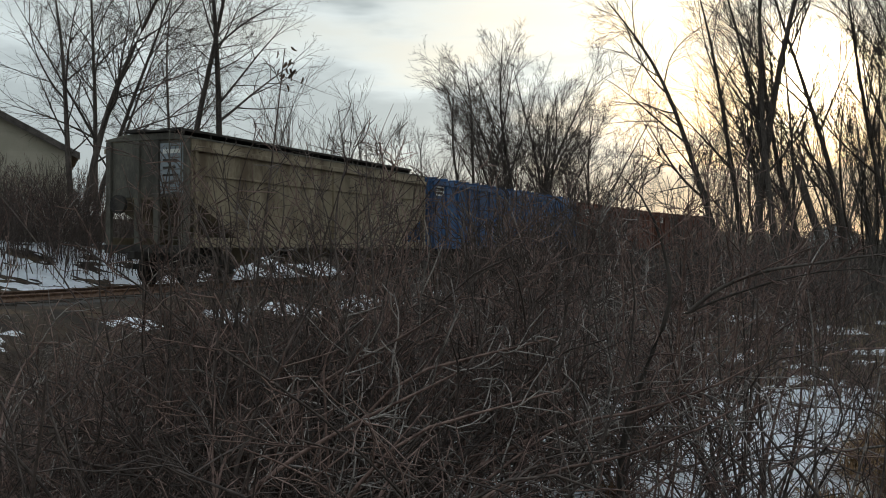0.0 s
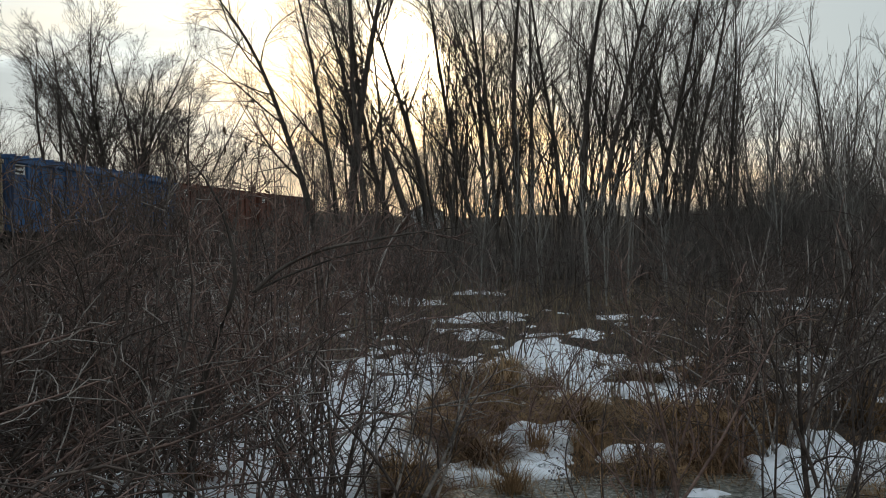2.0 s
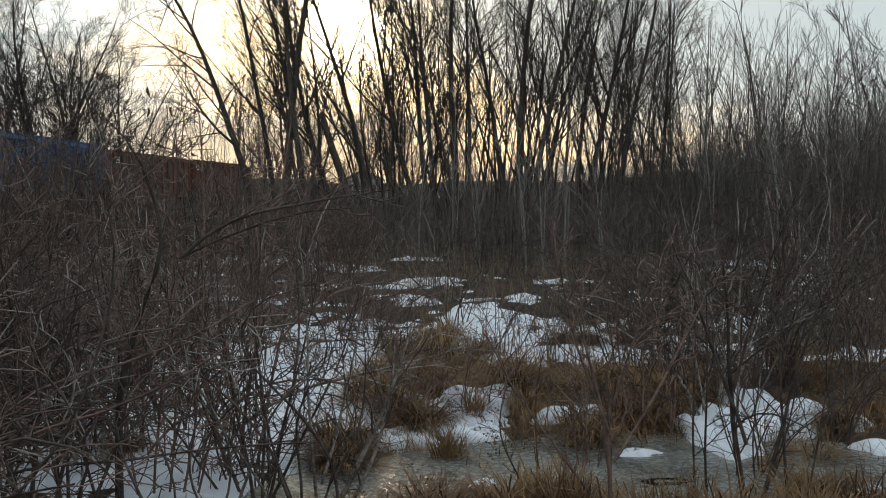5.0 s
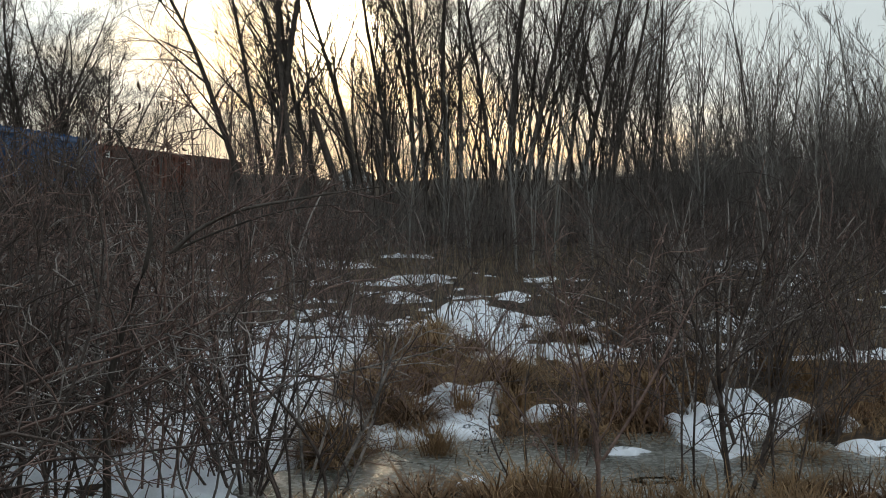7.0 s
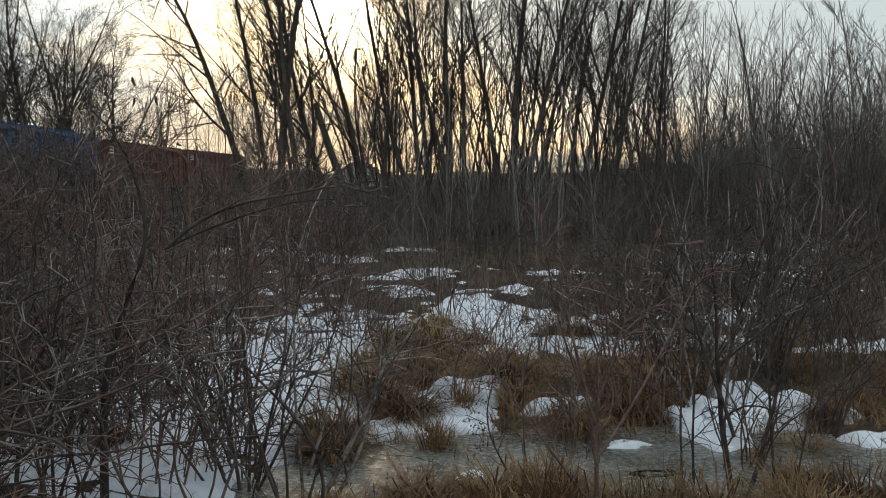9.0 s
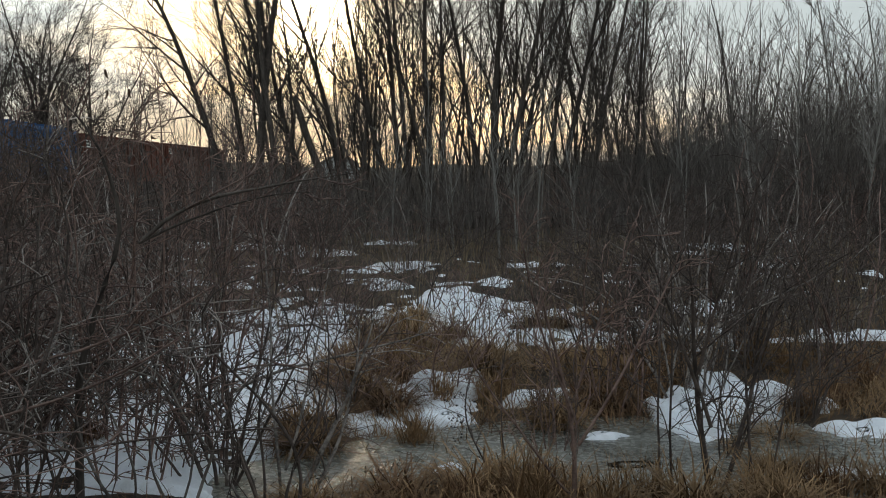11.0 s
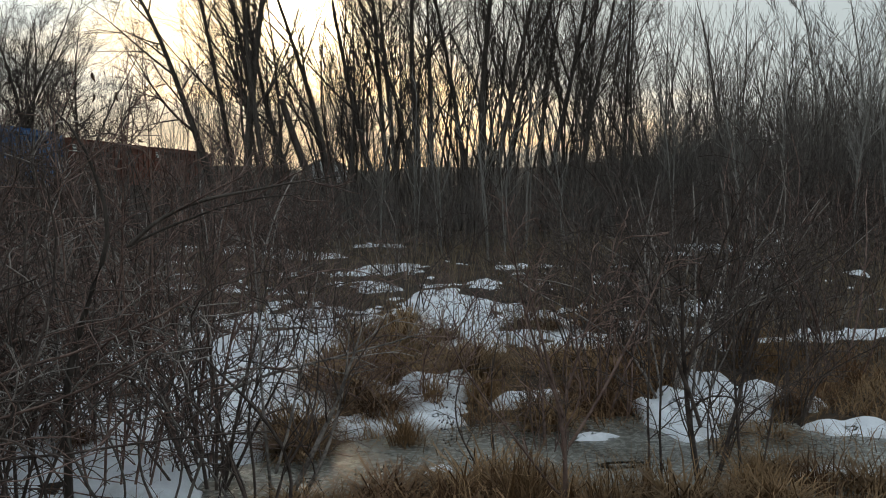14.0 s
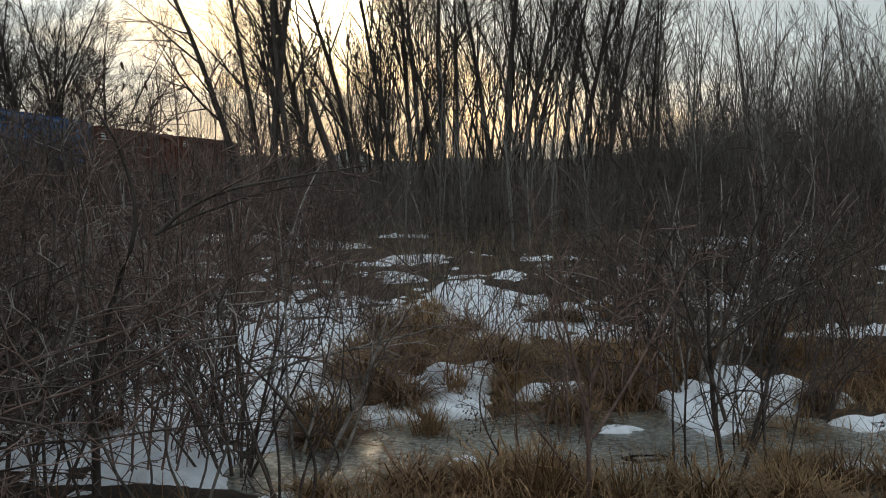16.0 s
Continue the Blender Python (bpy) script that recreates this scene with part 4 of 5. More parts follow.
# tangle between the viewer and the railway
for _k in range(104):
    _deg = _r.uniform(-58, -13)
    _az = radians(_deg)
    _d = 5.2 + 13.0 * _r.random() ** 1.1
    _x, _y = _d * math.sin(_az), _d * math.cos(_az)
    if _x < float(track_x(_y)) + 4.2 or (_deg > -30 and (_d < 8.6 or (_d < 13 and _r.random() < 0.6))):
        continue
    _tall = 1.0 if _deg > -42 else 0.62
    bush(TANGLE[(2, 5, 3, 1, 2, 0)[_k % 6] if _deg < -38 else _r.randrange(6) if _deg < -30 else (0, 4, 3, 1)[_k % 4]], _x, _y, _r.uniform(0, 6.28), _r.uniform(0.85, 1.2) * _tall, "tangled bare shrub with arching grey branches")
for _x, _y, _s in ((-4.9, 5.6, 1.12), (-4.1, 6.3, 1.2), (-5.6, 7.2, 1.25), (-4.6, 8.0, 1.25)):
    bush(TANGLE[5 if _x < -4.5 else 2], _x, _y, _x * 7, _s, "tall brown bare shrub with long whip-like branches")
for _k in range(20):
    _az, _d = radians(_r.uniform(-58, -40)), _r.uniform(4.6, 9.5)
    bush(TANGLE[(2, 5, 3)[_k % 3]], _d * math.sin(_az), _d * math.cos(_az), _r.uniform(0, 6.28), _r.uniform(0.45, 0.68), "low dark tangle of bare brush near the railway")
for _k in range(5):
    _y = _r.uniform(7.6, 13)
    bush(LOW[_k % 2], -_y * _r.uniform(0.05, 0.34), _y, _r.uniform(0, 6.28), _r.uniform(0.5, 0.8), "low reddish bramble poking out of the snow")
# upright thicket on the far side of the marsh
for _k in range(64):
    _y = _r.uniform(17, 34)
    _x = _r.uniform(-0.50, 0.55) * _y
    if (-0.10 * _y < _x < 0.20 * _y and _y < 24) or (_y < 21 and _k % 2):
        continue
    bush(FAR_UPRIGHT[_r.randrange(3)], _x, _y, _r.uniform(0, 6.28), _r.uniform(0.85, 1.3), "upright dark shrub of the thicket")
# scattered over the marsh
for _k in range(22):
    _y = _r.uniform(9.5, 24)
    _x = _r.uniform(-0.25, 0.45) * _y
    bush(LOW[_r.randrange(2)], _x, _y, _r.uniform(0, 6.28), _r.uniform(0.6, 1.1), "low reddish bare shrub in the marsh")
for _x, _y, _s, _i in ((-1.58, 7.7, 0.7, 0), (3.1, 11.2, 1.0, 2), (3.9, 11.5, 1.0, 0), (4.9, 10.9, 1.0, 1), (4.4, 12.6, 1.1, 2), (3.0, 12.6, 1.0, 0), (2.2, 12.0, 0.9, 0), (1.9, 9.4, 0.9, 1)):
    bush(UPRIGHT[_i], _x, _y, _x * 3, _s, "bare multi-stemmed shrub standing in the marsh")
for _x, _y, _s, _i in ((2.5, 7.95, 0.6, 0), (3.6, 8.9, 0.6, 0), (1.2, 8.2, 0.55, 1)):
    bush(UPRIGHT[_i], _x, _y, _x * 5, _s, "thin bare stems rising out of the ice")
for _k in range(9):
    _y = _r.uniform(9.6, 18)
    bush(UPRIGHT[_r.randrange(3)], _y * _r.uniform(0.17, 0.48), _y, _r.uniform(0, 6.28), _r.uniform(0.75, 1.1), "bare multi-stemmed shrub standing in the marsh")
for _k in range(4):
    _y = _r.uniform(10.5, 20)
    bush(UPRIGHT[_r.randrange(3)], _y * _r.uniform(-0.28, 0.02), _y, _r.uniform(0, 6.28), _r.uniform(0.55, 0.85), "bare multi-stemmed shrub standing in the marsh")
for _x, _y, _s, _i in ((-0.62, 10.1, 0.50, 1), (-3.3, 8.8, 0.6, 2)):
    bush(TANGLE[_i], _x, _y, _x * 5, _s, "tangled bare bramble over patches of snow")
for _x, _y, _s, _i in ((-10.9, 24.0, 1.75, 0), (-10.0, 25.5, 1.6, 2), (-11.6, 26.5, 1.8, 1), (-9.4, 24.2, 1.55, 0), (-12.0, 28.0, 1.8, 2), (-10.6, 28.5, 1.7, 1), (-9.9, 22.6, 1.5, 1), (-8.3, 19.4, 1.75, 0), (-7.6, 20.2, 1.6, 2), (-9.0, 21.0, 1.8, 0), (-7.0, 19.0, 1.45, 1)):
    bush(FAR_UPRIGHT[_i], _x, _y, _x * 3, _s, "tall dark shrub standing before the railway")
for _k in range(16):
    _x, _y = _r.uniform(-33, -27), _r.uniform(18, 31)
    bush(FAR_UPRIGHT[_r.randrange(3)], _x, _y, _r.uniform(0, 6.28), _r.uniform(1.0, 1.6), "dark shrub in front of the cream house")


def leaner(seed, x, y, stems, label, mat=TWIG_DARK, tmat=TWIG_RED, n1=7, n2=4, lt=0.8, twig=0.0026, shaky=1.0):
    """A shrub whose main stems are set one by one: offset, start height, lean right and away, bend, length, radius."""
    rng = np.random.default_rng(seed)
    out, tw = [], []
    for dx, dz, lean, away, bend, ln, r in stems:
        turns = (lean, lean + bend) if not isinstance(bend, tuple) else (lean, *bend)
        k = 17
        ang = np.radians(np.interp(np.linspace(0, 1, k - 1), np.linspace(0, 1, len(turns)), turns)) + np.cumsum(rng.normal(0, 0.035 * shaky, k - 1))
        deep = math.sin(radians(away)) + np.cumsum(rng.normal(0, 0.05 * shaky, k - 1))
        d = unit(np.stack([np.sin(ang), deep, np.cos(ang)], -1)) * (ln / (k - 1))
        p = np.concatenate([np.zeros((1, 3)), np.cumsum(d, 0)])[None] + np.array([dx, 0.0, dz])
        u = np.linspace(0, 1, k)
        q = (r * (1 - u) ** 0.8 + 0.003 * u)[None]
        out += singles("stem", (p, q, 7), mat)
        p1, q1 = sprout(rng, p, q, n1, 0.22, 0.98, lt, 42, 7, 0.18, 0.06, 0.5, twig * 1.2)
        p2, q2 = sprout(rng, p1, q1, n2, 0.2, 1.0, lt * 0.42, 45, 4, 0.2, 0.03, 0.6, twig)
        tw += [(p1, q1, 4), (p2, q2, 3)]
    out.append(("twig_cluster", tubes("twig_cluster", tw, tmat)))
    return plant("shrub", out, label, "shrub", "bare shrubs", (x, y, float(height(x, y))))


leaner(501, 2.22, 7.15, [(0, -0.1, -4, 0, -4, 2.1, 0.027), (0.05, -0.1, 22, 3, -6, 1.9, 0.020), (0.0, 0.5, -14, 3, -8, 2.0, 0.016), (-0.38, -0.1, -2, 0, 3, 2.0, 0.011),
                         (-0.28, -0.1, -8, 3, 6, 1.9, 0.011), (0.28, -0.1, 6, 0, -4, 2.2, 0.013), (0.4, -0.1, 12, -3, -8, 1.9, 0.009), (-0.1, 0.9, 14, 2, 6, 1.7, 0.013)],
       "dark multi-stemmed shrub standing in the ice", TWIG_DARK, TWIG_DARK)
leaner(502, 1.10, 6.65, [(0, -0.1, 4, 0, -3, 1.9, 0.020), (0.0, 0.15, -46, 4, 10, 1.5, 0.010), (0.05, 0.5, 34, 3, -16, 1.6, 0.012), (0.02, 0.7, -20, 0, 8, 1.4, 0.010),
                         (0.05, 0.9, 18, -2, 5, 1.2, 0.009)], "reddish bare shrub with spreading branches", TWIG_RED, TWIG_RED, 9, 4, 0.6)
leaner(503, -2.40, 6.95, [(0, -0.1, 3, 0, (5, 9, 23, 27, 25, -5, -20, -42), 3.15, 0.034), (0.53, 1.90, 50, 0, (70, 84, 88, 90), 1.6, 0.016), (0.50, 1.88, 70, 4, (78, 84, 95), 1.3, 0.010),
                         (-0.35, -0.1, -4, 0, (-2, 6, 2), 2.3, 0.014), (-0.1, -0.1, -12, 3, (-6, 4, 16), 2.0, 0.012)], "tall dark arching branch of a bare shrub", BARK_DARK, TWIG_RED, 7, 4, 0.6, 0.0034, 0.8)
leaner(506, -2.95, 6.7, [(0, -0.1, 4, 0, 6, 2.9, 0.018), (0.1, -0.1, 14, 3, -22, 2.9, 0.016), (-0.1, -0.1, -10, 2, 4, 2.7, 0.014), (-0.2, -0.1, -18, 0, 16, 2.6, 0.012)],
       "tall twiggy bare shrub with dark stems", TWIG_DARK, TWIG_DARK, 14, 7, 0.85, 0.003)
leaner(507, -1.75, 8.1, [(0, -0.1, 2, 0, -4, 3.2, 0.018), (0.1, -0.1, 12, 3, -8, 3.1, 0.015), (-0.1, -0.1, -9, 2, -6, 3.1, 0.015), (0.2, -0.1, 20, 0, -30, 2.9, 0.012)],
       "tall reddish bare shrub with fine twigs", TWIG_RED, TWIG_RED, 10, 5, 0.8)
leaner(504, -1.55, 7.45, [(0, -0.1, -20, 0, 6, 2.0, 0.014), (0.05, -0.1, -8, 2, -6, 2.2, 0.016), (0.1, -0.1, 3, -2, 3, 2.2, 0.015), (0.12, -0.1, 14, 2, 6, 2.0, 0.014),
                          (0.1, -0.1, 26, -3, -8, 1.9, 0.014), (-0.1, -0.1, -35, 2, 10, 1.6, 0.012)], "grey bare shrub fanning out over snow", TWIG_DARK, TWIG_DARK)
leaner(505, -0.98, 7.05, [(0, -0.1, 33, 0, -8, 1.7, 0.026), (0.1, -0.1, 40, 3, -30, 1.6, 0.018), (0, -0.1, 2, 0, -6, 2.3, 0.014), (-0.2, -0.1, -26, 0, -20, 1.7, 0.012),
                          (0.05, 0.3, 20, 2, -10, 1.5, 0.012)], "grey bare shrub with thick leaning stems", TWIG_GREY, TWIG_DARK)


_w = random.Random(77)
for _k, (_x, _y) in enumerate(((-5.4, 5.4), (-4.7, 6.1), (-4.2, 5.8), (-4.5, 6.7), (-5.9, 6.9), (-4.9, 7.5), (-6.3, 6.2), (-5.3, 8.3), (-5.0, 6.5), (-5.6, 7.8), (-6.6, 7.4), (-4.9, 9.0))):
    _st = [(_w.uniform(-0.4, 0.4), -0.1, _w.uniform(-16, 16), _w.uniform(-12, 12), (_w.uniform(-16, 16), _w.uniform(-28, 28), _w.uniform(-50, 50)), _w.uniform(2.7, 3.7), _w.uniform(0.009, 0.014)) for _ in range(6)]
    leaner(520 + _k, _x, _y, _st, "tall bare shrub with crooked whip-like branches", (TWIG_DARK, TWIG_RED, TWIG_DARK, TWIG_RED)[_k % 4], (TWIG_RED, TWIG_DARK, TWIG_DARK)[_k % 3], 8, 4, 0.75, 0.0024)


for _k, (_x, _y) in enumerate(((-3.75, 8.3), (-3.2, 8.9), (-2.75, 9.4), (-2.3, 9.9))):
    _st = [(_w.uniform(-0.4, 0.4), -0.1, _w.uniform(-12, 12), _w.uniform(-8, 8), (_w.uniform(-12, 12), _w.uniform(-25, 25)), _w.uniform(2.6, 3.3), _w.uniform(0.010, 0.015)) for _ in range(5)]
    leaner(540 + _k, _x, _y, _st, "tall fine-twigged bare shrub above the tangle", TWIG_DARK, (TWIG_DARK, TWIG_RED)[_k % 2], 11, 6, 0.8, 0.0030)


# crooked thick stems that cross one another over the snow
for _k, (_x, _y) in enumerate(((-2.75, 6.5), (-1.75, 6.6), (-1.0, 6.6))):
    _st = [(_w.uniform(-0.25, 0.25), -0.1, _w.uniform(-38, 38), _w.uniform(-14, 14), (_w.uniform(-30, 30), _w.uniform(-55, 55), _w.uniform(-80, 80)), _w.uniform(1.3, 2.3), _w.uniform(0.009, 0.016)) for _ in range(5)]
    leaner(580 + _k, _x, _y, _st, "crooked dark shrub with crossing thorny stems", (TWIG_DARK, BARK_MID, TWIG_DARK)[_k % 3], (TWIG_DARK, TWIG_RED)[_k % 2], 6, 3, 0.5, 0.0034, 1.3)


def leaf_mesh():
    """One dry leaf, curled along its rib."""
    bm = bmesh.new()
    rows = []
    for i in range(5):
        u = i / 4
        w = 0.017 * math.sin(math.pi * (0.12 + 0.80 * u))
        z = -0.025 * u * u
        rows.append([bm.verts.new((-w, 0.07 * u, z + 0.010)), bm.verts.new((0, 0.07 * u, z)), bm.verts.new((w, 0.07 * u, z + 0.012))])
    for a, b in zip(rows, rows[1:]):
        for k in range(2):
            bm.faces.new((a[k], a[k + 1], b[k + 1], b[k]))
    me = bpy.data.meshes.new("dead_leaf")
    bm.to_mesh(me)
    bm.free()
    me.materials.append(DEAD_LEAF)
    return me


LEAF = leaf_mesh()


def leafy(shrub, spot, n, size, spread):
    """Dry leaves that still hang on a shrub, about a spot given in its own axes."""
    for _ in range(n):
        lf = child("dead_leaf", LEAF, shrub)
        lf.location = Vector(spot) + Vector((_w.gauss(0, spread), _w.gauss(0, spread * 0.6), _w.gauss(0, spread * 1.3)))
        lf.rotation_euler = (_w.uniform(-2.4, -0.6), _w.uniform(-0.8, 0.8), _w.uniform(0, 6.28))
        lf.scale = (size, size, size * 1.2)


_sh = leaner(560, -4.42, 4.75, [(0, -0.1, 3, 4, (6, 10, 8, 4), 3.75, 0.012), (0.1, -0.1, -6, 2, (-2, 10), 2.6, 0.010)], "bare sapling with a tuft of dry leaves on top", TWIG_DARK, TWIG_GREY, 6, 3, 0.5, 0.0026, 0.3)
leafy(_sh, (0.42, 0.27, 3.52), 18, 0.6, 0.045)
_sh = leaner(561, -2.25, 7.3, [(0, -0.1, 2, 0, (4, -2, 6), 3.2, 0.011), (0.1, -0.1, 9, 2, (4, 12), 3.0, 0.010), (-0.1, -0.1, -7, 0, (-4, 2), 3.0, 0.010), (0.2, -0.1, 12, 0, (6, -6), 3.2, 0.011), (0.3, -0.1, 16, 0, (10, 2), 3.1, 0.010)], "thin reddish shrub with a few withered leaves", TWIG_RED, TWIG_RED, 13, 5, 0.6, 0.0028, 0.7)
leafy(_sh, (0.06, 0.0, 2.98), 3, 0.9, 0.06)
leafy(_sh, (0.3, 0.0, 2.7), 2, 0.8, 0.06)
_bm = bmesh.new()
bmesh.ops.create_icosphere(_bm, subdivisions=2, radius=0.0075)
BERRY_ME = bpy.data.meshes.new("berry")
_bm.to_mesh(BERRY_ME)
_bm.free()
BERRY_ME.materials.append(BERRY)
_sh = leaner(562, 0.75, 7.2, [(0, -0.05, -38, 8, (-30, -20, 10, 30), 1.15, 0.009), (0.0, -0.05, -12, 3, (0, 14), 1.3, 0.008)], "dark leaning twig with clusters of black berries", TWIG_DARK, TWIG_DARK, 6, 3, 0.35, 0.0022, 0.4)
for _k in range(26):
    _b = child("berry", BERRY_ME, _sh)
    _b.location = (_w.gauss(-0.42, 0.06), _w.gauss(0.05, 0.04), _w.gauss(0.62, 0.10))


def thicket(name, label, n, boxes, mat, seed, tall):
    """Dense upright stems with side twigs, too many to count."""
    rng = np.random.default_rng(seed)
    groups = []
    for x0, x1, y0, y1, share, t in boxes:
        m = int(n * share)
        x, y = rng.uniform(x0, x1, m), rng.uniform(y0, y1, m)
        ok = np.abs(x - track_x(y)) > 4.0
        x, y = x[ok], y[ok]
        start = np.stack([x, y, height(x, y) - 0.1], -1)
        way = np.stack([rng.normal(0, 0.13, len(x)), rng.normal(0, 0.13, len(x)), np.ones(len(x))], -1)
        p, q = limbs(rng, start, way, tall * t * rng.uniform(0.55, 1.2, len(x)), rng.uniform(0.010, 0.022, len(x)), 0.005, 5, 0.05, 0.0)
        p1, q1 = sprout(rng, p, q, 6, 0.2, 0.95, tall * t * 0.3, 32, 3, 0.12, 0.06, 0.6, 0.005)
        groups += [(p, q, 3), (p1, q1, 3)]
    tagged(new(name, tubes(name, groups, mat)), label, "thicket", kind="stuff")


thicket("thicket", "dense dark leafless thicket along the marsh edge", 5600, [(-15, 9, 31, 46, 0.24, 0.85), (9, 30, 28, 46, 0.38, 1.5), (-17, -8, 24, 34, 0.06, 0.7), (-14, -6, 46, 70, 0.06, 1.0), (-8, 24, 46, 62, 0.26, 1.35)], BARK_MID, 601, 3.2)
thicket("thicket", "tall dense leafless thicket on the far side of the marsh", 2300, [(7, 17, 37, 52, 0.35, 0.85), (15, 36, 36, 56, 0.65, 1.1)], BARK_MID, 604, 5.0)
thicket("thicket", "tall brush in front of the railway bank", 170, [(-13.0, -8.6, 24, 31, 1.0, 1.0)], TWIG_DARK, 605, 4.0)
thicket("thicket", "dark leafless brush below the cream house", 1300, [(-39, -25.5, 20, 32, 1.0, 1.0)], TWIG_DARK, 603, 3.0)
thicket("far_woods", "far bare woods on the low hill", 1900, [(-160, 160, 130, 330, 0.6, 2.6), (-260, 260, 300, 560, 0.4, 3.2)], BARK_DARK, 602, 3.4)


# ---- dead grass ----
def blades(rng, n, base, length, droop, width, spread, lean=0.6):
    """Ribbons that rise and bend over; arrays of corners and faces."""
    a = rng.uniform(0, 2 * np.pi, n)
    rr = base * np.sqrt(rng.random(n))
    b = rng.uniform(0, 2 * np.pi, n)
    x0 = np.stack([rr * np.cos(b), rr * np.sin(b), np.full(n, -0.05)], -1)
    out = unit(np.stack([np.cos(a), np.sin(a), np.zeros(n)], -1) + x0 * spread)
    ln = length * rng.uniform(0.5, 1.15, n)
    el = np.abs(rng.normal(lean, 0.22, n))
    pts = [x0]
    for i in range(3):
        e = el + droop * i * rng.uniform(0.5, 1.4, n)
        d = out * np.sin(e)[:, None]
        d[:, 2] = np.cos(e)
        nx = pts[-1] + d * (ln / 3)[:, None]
        nx[:, 2] = np.maximum(nx[:, 2], 0.02)
        pts.append(nx)
    p = np.stack(pts, 1)
    side = np.stack([-out[:, 1], out[:, 0], np.zeros(n)], -1)
    w = np.array([1.0, 0.9, 0.65, 0.12])[None, :, None] * (width * rng.uniform(0.6, 1.3, n))[:, None, None]
    L, R = p - side[:, None] * w, p + side[:, None] * w
    v = np.stack([L, R], 2).reshape(-1, 3)
    i = np.arange(n * 8).reshape(n, 4, 2)
    f = np.stack([i[:, :-1, 0], i[:, :-1, 1], i[:, 1:, 1], i[:, 1:, 0]], -1).reshape(-1, 4)
    return v, f


def tuft(seed, n, base, length, droop, width, spread, lean, mat):
    v, f = blades(np.random.default_rng(seed), n, base, length, droop, width, spread, lean)
    return mesh_from("blade_cluster", v, f, mat)


TUSSOCK = [tuft(300 + i, 400, 0.16, 0.60, 0.85, 0.0058, 4.0, 0.42, (STRAW, STRAW_RED, STRAW)[i]) for i in range(3)]
_r = random.Random(8)
_spots = [(2.85, 7.42, 1.0), (2.75, 8.2, 0.6), (1.3, 9.0, 0.95), (0.85, 10.2, 0.8), (3.2, 8.45, 0.8), (1.9, 6.5, 1.2), (0.5, 7.0, 1.3), (-0.1, 7.1, 1.2),
          (3.4, 6.9, 1.1), (2.0, 11.6, 1.2), (2.6, 11.5, 1.2), (0.8, 11.8, 1.2), (1.1, 6.9, 1.1), (2.5, 6.4, 1.0)]
_spots += [(-0.8, 9.4, 0.55), (-0.5, 10.4, 0.7), (-2.9, 8.6, 0.7), (-3.0, 10.6, 0.7), (-0.3, 12.0, 0.8)]
_spots += [(_r.uniform(-0.12, 0.42) * _y, _y, _r.uniform(0.8, 1.4)) for _y in (_r.uniform(6.3, 15) for _ in range(44))]
_spots = [p for i, p in enumerate(_spots) if i < 19 or all(((p[0] - c[0]) / c[2]) ** 2 + ((p[1] - c[1]) / c[3]) ** 2 > 1.0 for c in CLEAR)]
for _x, _y, _s in _spots:
    _t = thing("grass_tussock", "tussock of drooping dead brown grass", "grass", "grass tussocks", at=(_x, _y, float(height(_x, _y))), turn=_r.uniform(0, 6.28))
    _t.scale = (_s, _s, _s * _r.uniform(0.8, 1.15))
    child("blade_cluster", TUSSOCK[_r.randrange(3)], _t)


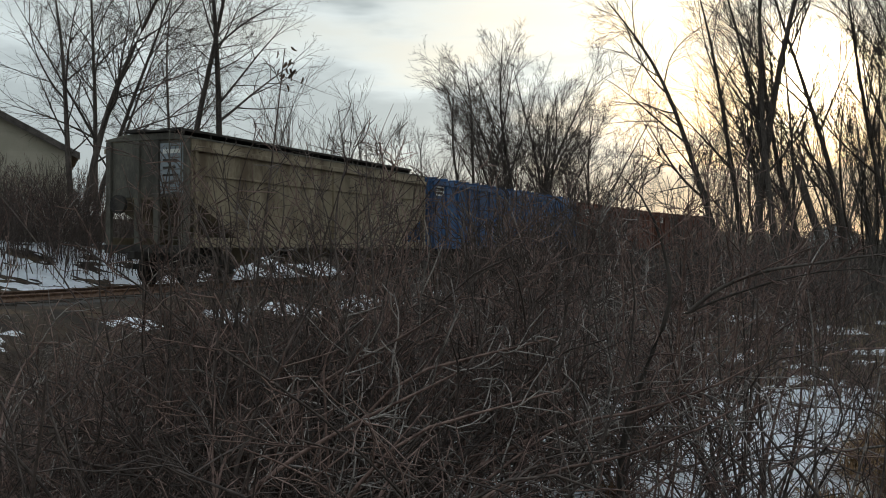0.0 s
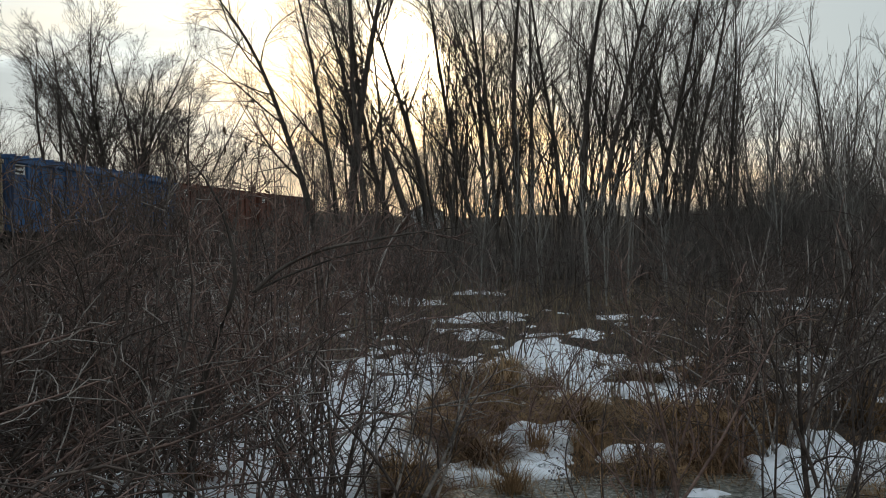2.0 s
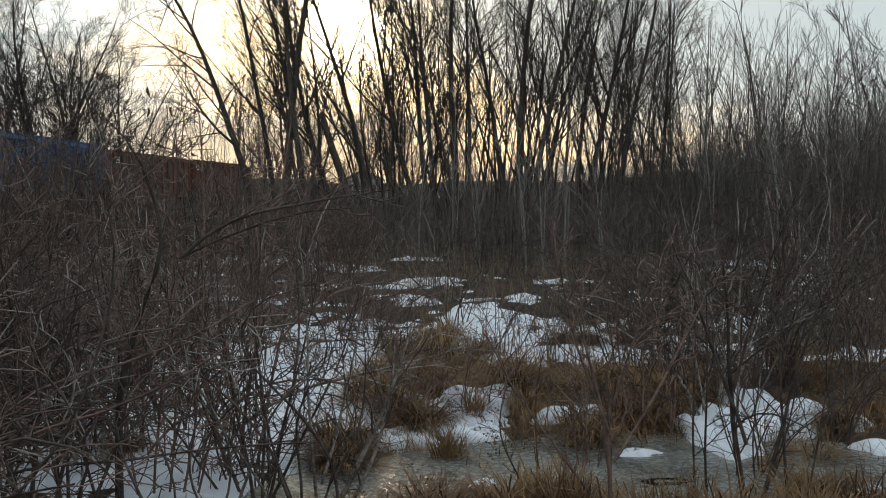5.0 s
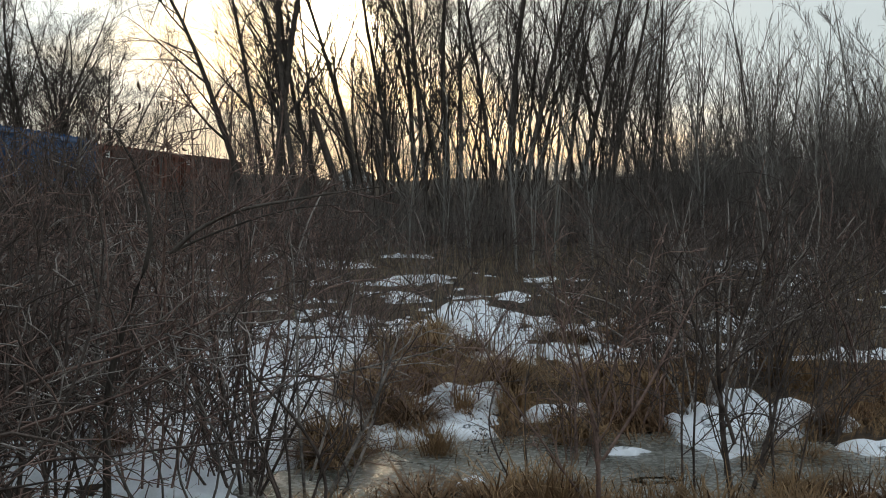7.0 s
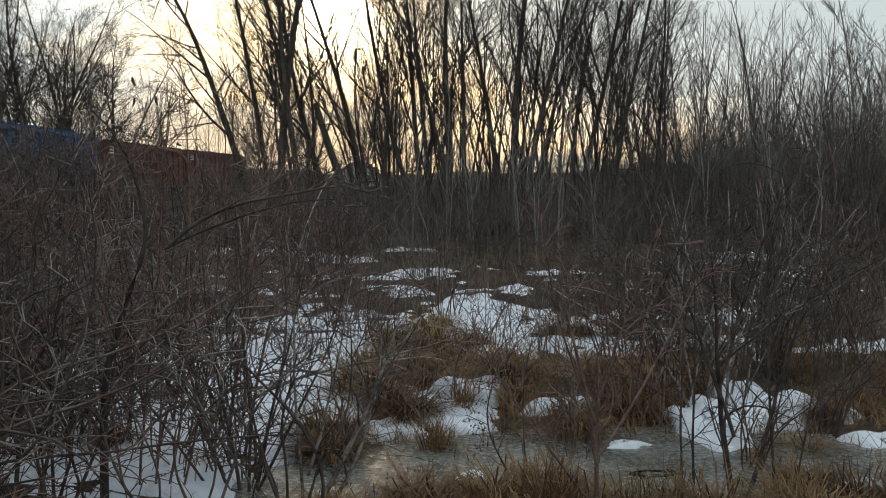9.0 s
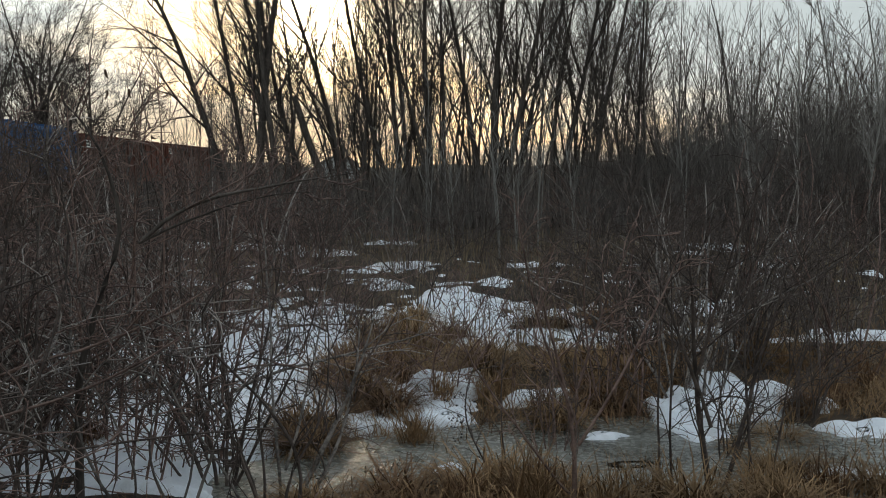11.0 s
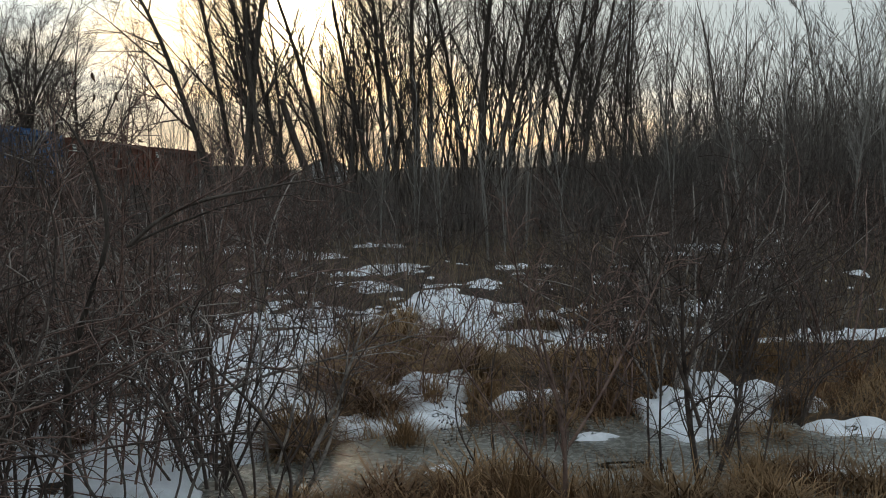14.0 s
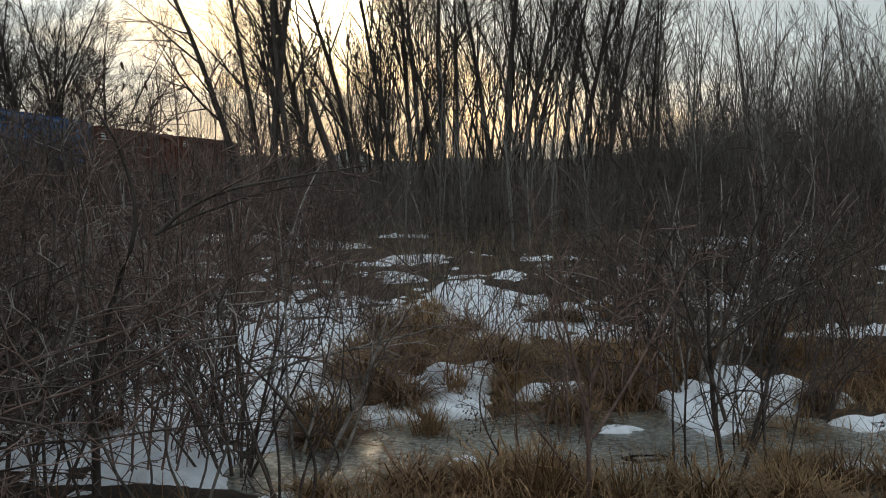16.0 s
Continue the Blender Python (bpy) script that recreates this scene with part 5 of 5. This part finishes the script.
# straw still standing in and round the ice
STANDING = [tuft(320 + i, 130, 0.13, 0.52, 0.28, 0.0052, 2.0, 0.24, (STRAW, STRAW_RED)[i]) for i in range(2)]
for _k in range(44):
    _y = _r.uniform(6.5, 7.1) if _k < 12 else _r.uniform(7.4, 11.5)
    _x = _r.uniform(-0.02, 0.50) * _y
    if _k >= 12 and any(((_x - c[0]) / c[2]) ** 2 + ((_y - c[1]) / c[3]) ** 2 < 0.8 for c in CLEAR if c[2] < 3.0):
        continue
    _t = thing("straw_tuft", "upright tuft of rust-brown dead straw in the ice", "grass", "straw tufts", at=(_x, _y, float(height(_x, _y))), turn=_r.uniform(0, 6.28))
    _s = _r.uniform(0.7, 1.25)
    _t.scale = (_s, _s, _s)
    child("blade_cluster", STANDING[_k % 2], _t)


def field(name, label, n, x_of, y0, y1, length, lean, droop, width, mat, seed):
    """Loose dead grass over a stretch of marsh, as one sheet of stuff."""
    rng = np.random.default_rng(seed)
    v, f = blades(rng, n, 0.0, length, droop, width, 0.0, lean)
    y = y0 + (y1 - y0) * rng.random(n) ** 1.3
    x = rng.uniform(*x_of, n) * y
    keep = (wave(x, y, 3.0, seed % 7) + rng.normal(0, 0.35, n)) > -0.15
    keep &= (snow_depth(x, y) < 0.02) | (rng.random(n) < 0.07)
    for cx, cy, rx, ry in CLEAR:
        keep &= ((x - cx) / rx) ** 2 + ((y - cy) / ry) ** 2 > (0.5 if cy < 12.4 else 0.28)
    off = np.stack([x, y, height(x, y)], -1)
    v = (v.reshape(n, 8, 3) + off[:, None])[keep].reshape(-1, 3)
    m = int(keep.sum())
    tagged(new(name, mesh_from(name, v, f[: m * 3], mat)), label, "grass", kind="stuff")


field("dead_grass", "matted dead brown marsh grass", 15000, (-0.42, 0.6), 5.5, 30, 0.5, 0.5, 0.4, 0.0045, STRAW_RED, 401)
field("dead_grass", "pale upright dead reeds across the marsh", 9000, (-0.30, 0.55), 12.5, 36, 0.9, 0.16, 0.15, 0.007, REED, 402)
field("dead_grass", "straw-coloured dead grass near the ice", 6000, (-0.1, 0.5), 5.8, 12, 0.45, 0.5, 0.5, 0.004, STRAW, 403)
field("dead_grass", "flattened rust-brown straw round the snow patches", 11000, (-0.06, 0.52), 8.3, 15, 0.5, 0.75, 0.4, 0.005, STRAW, 404)
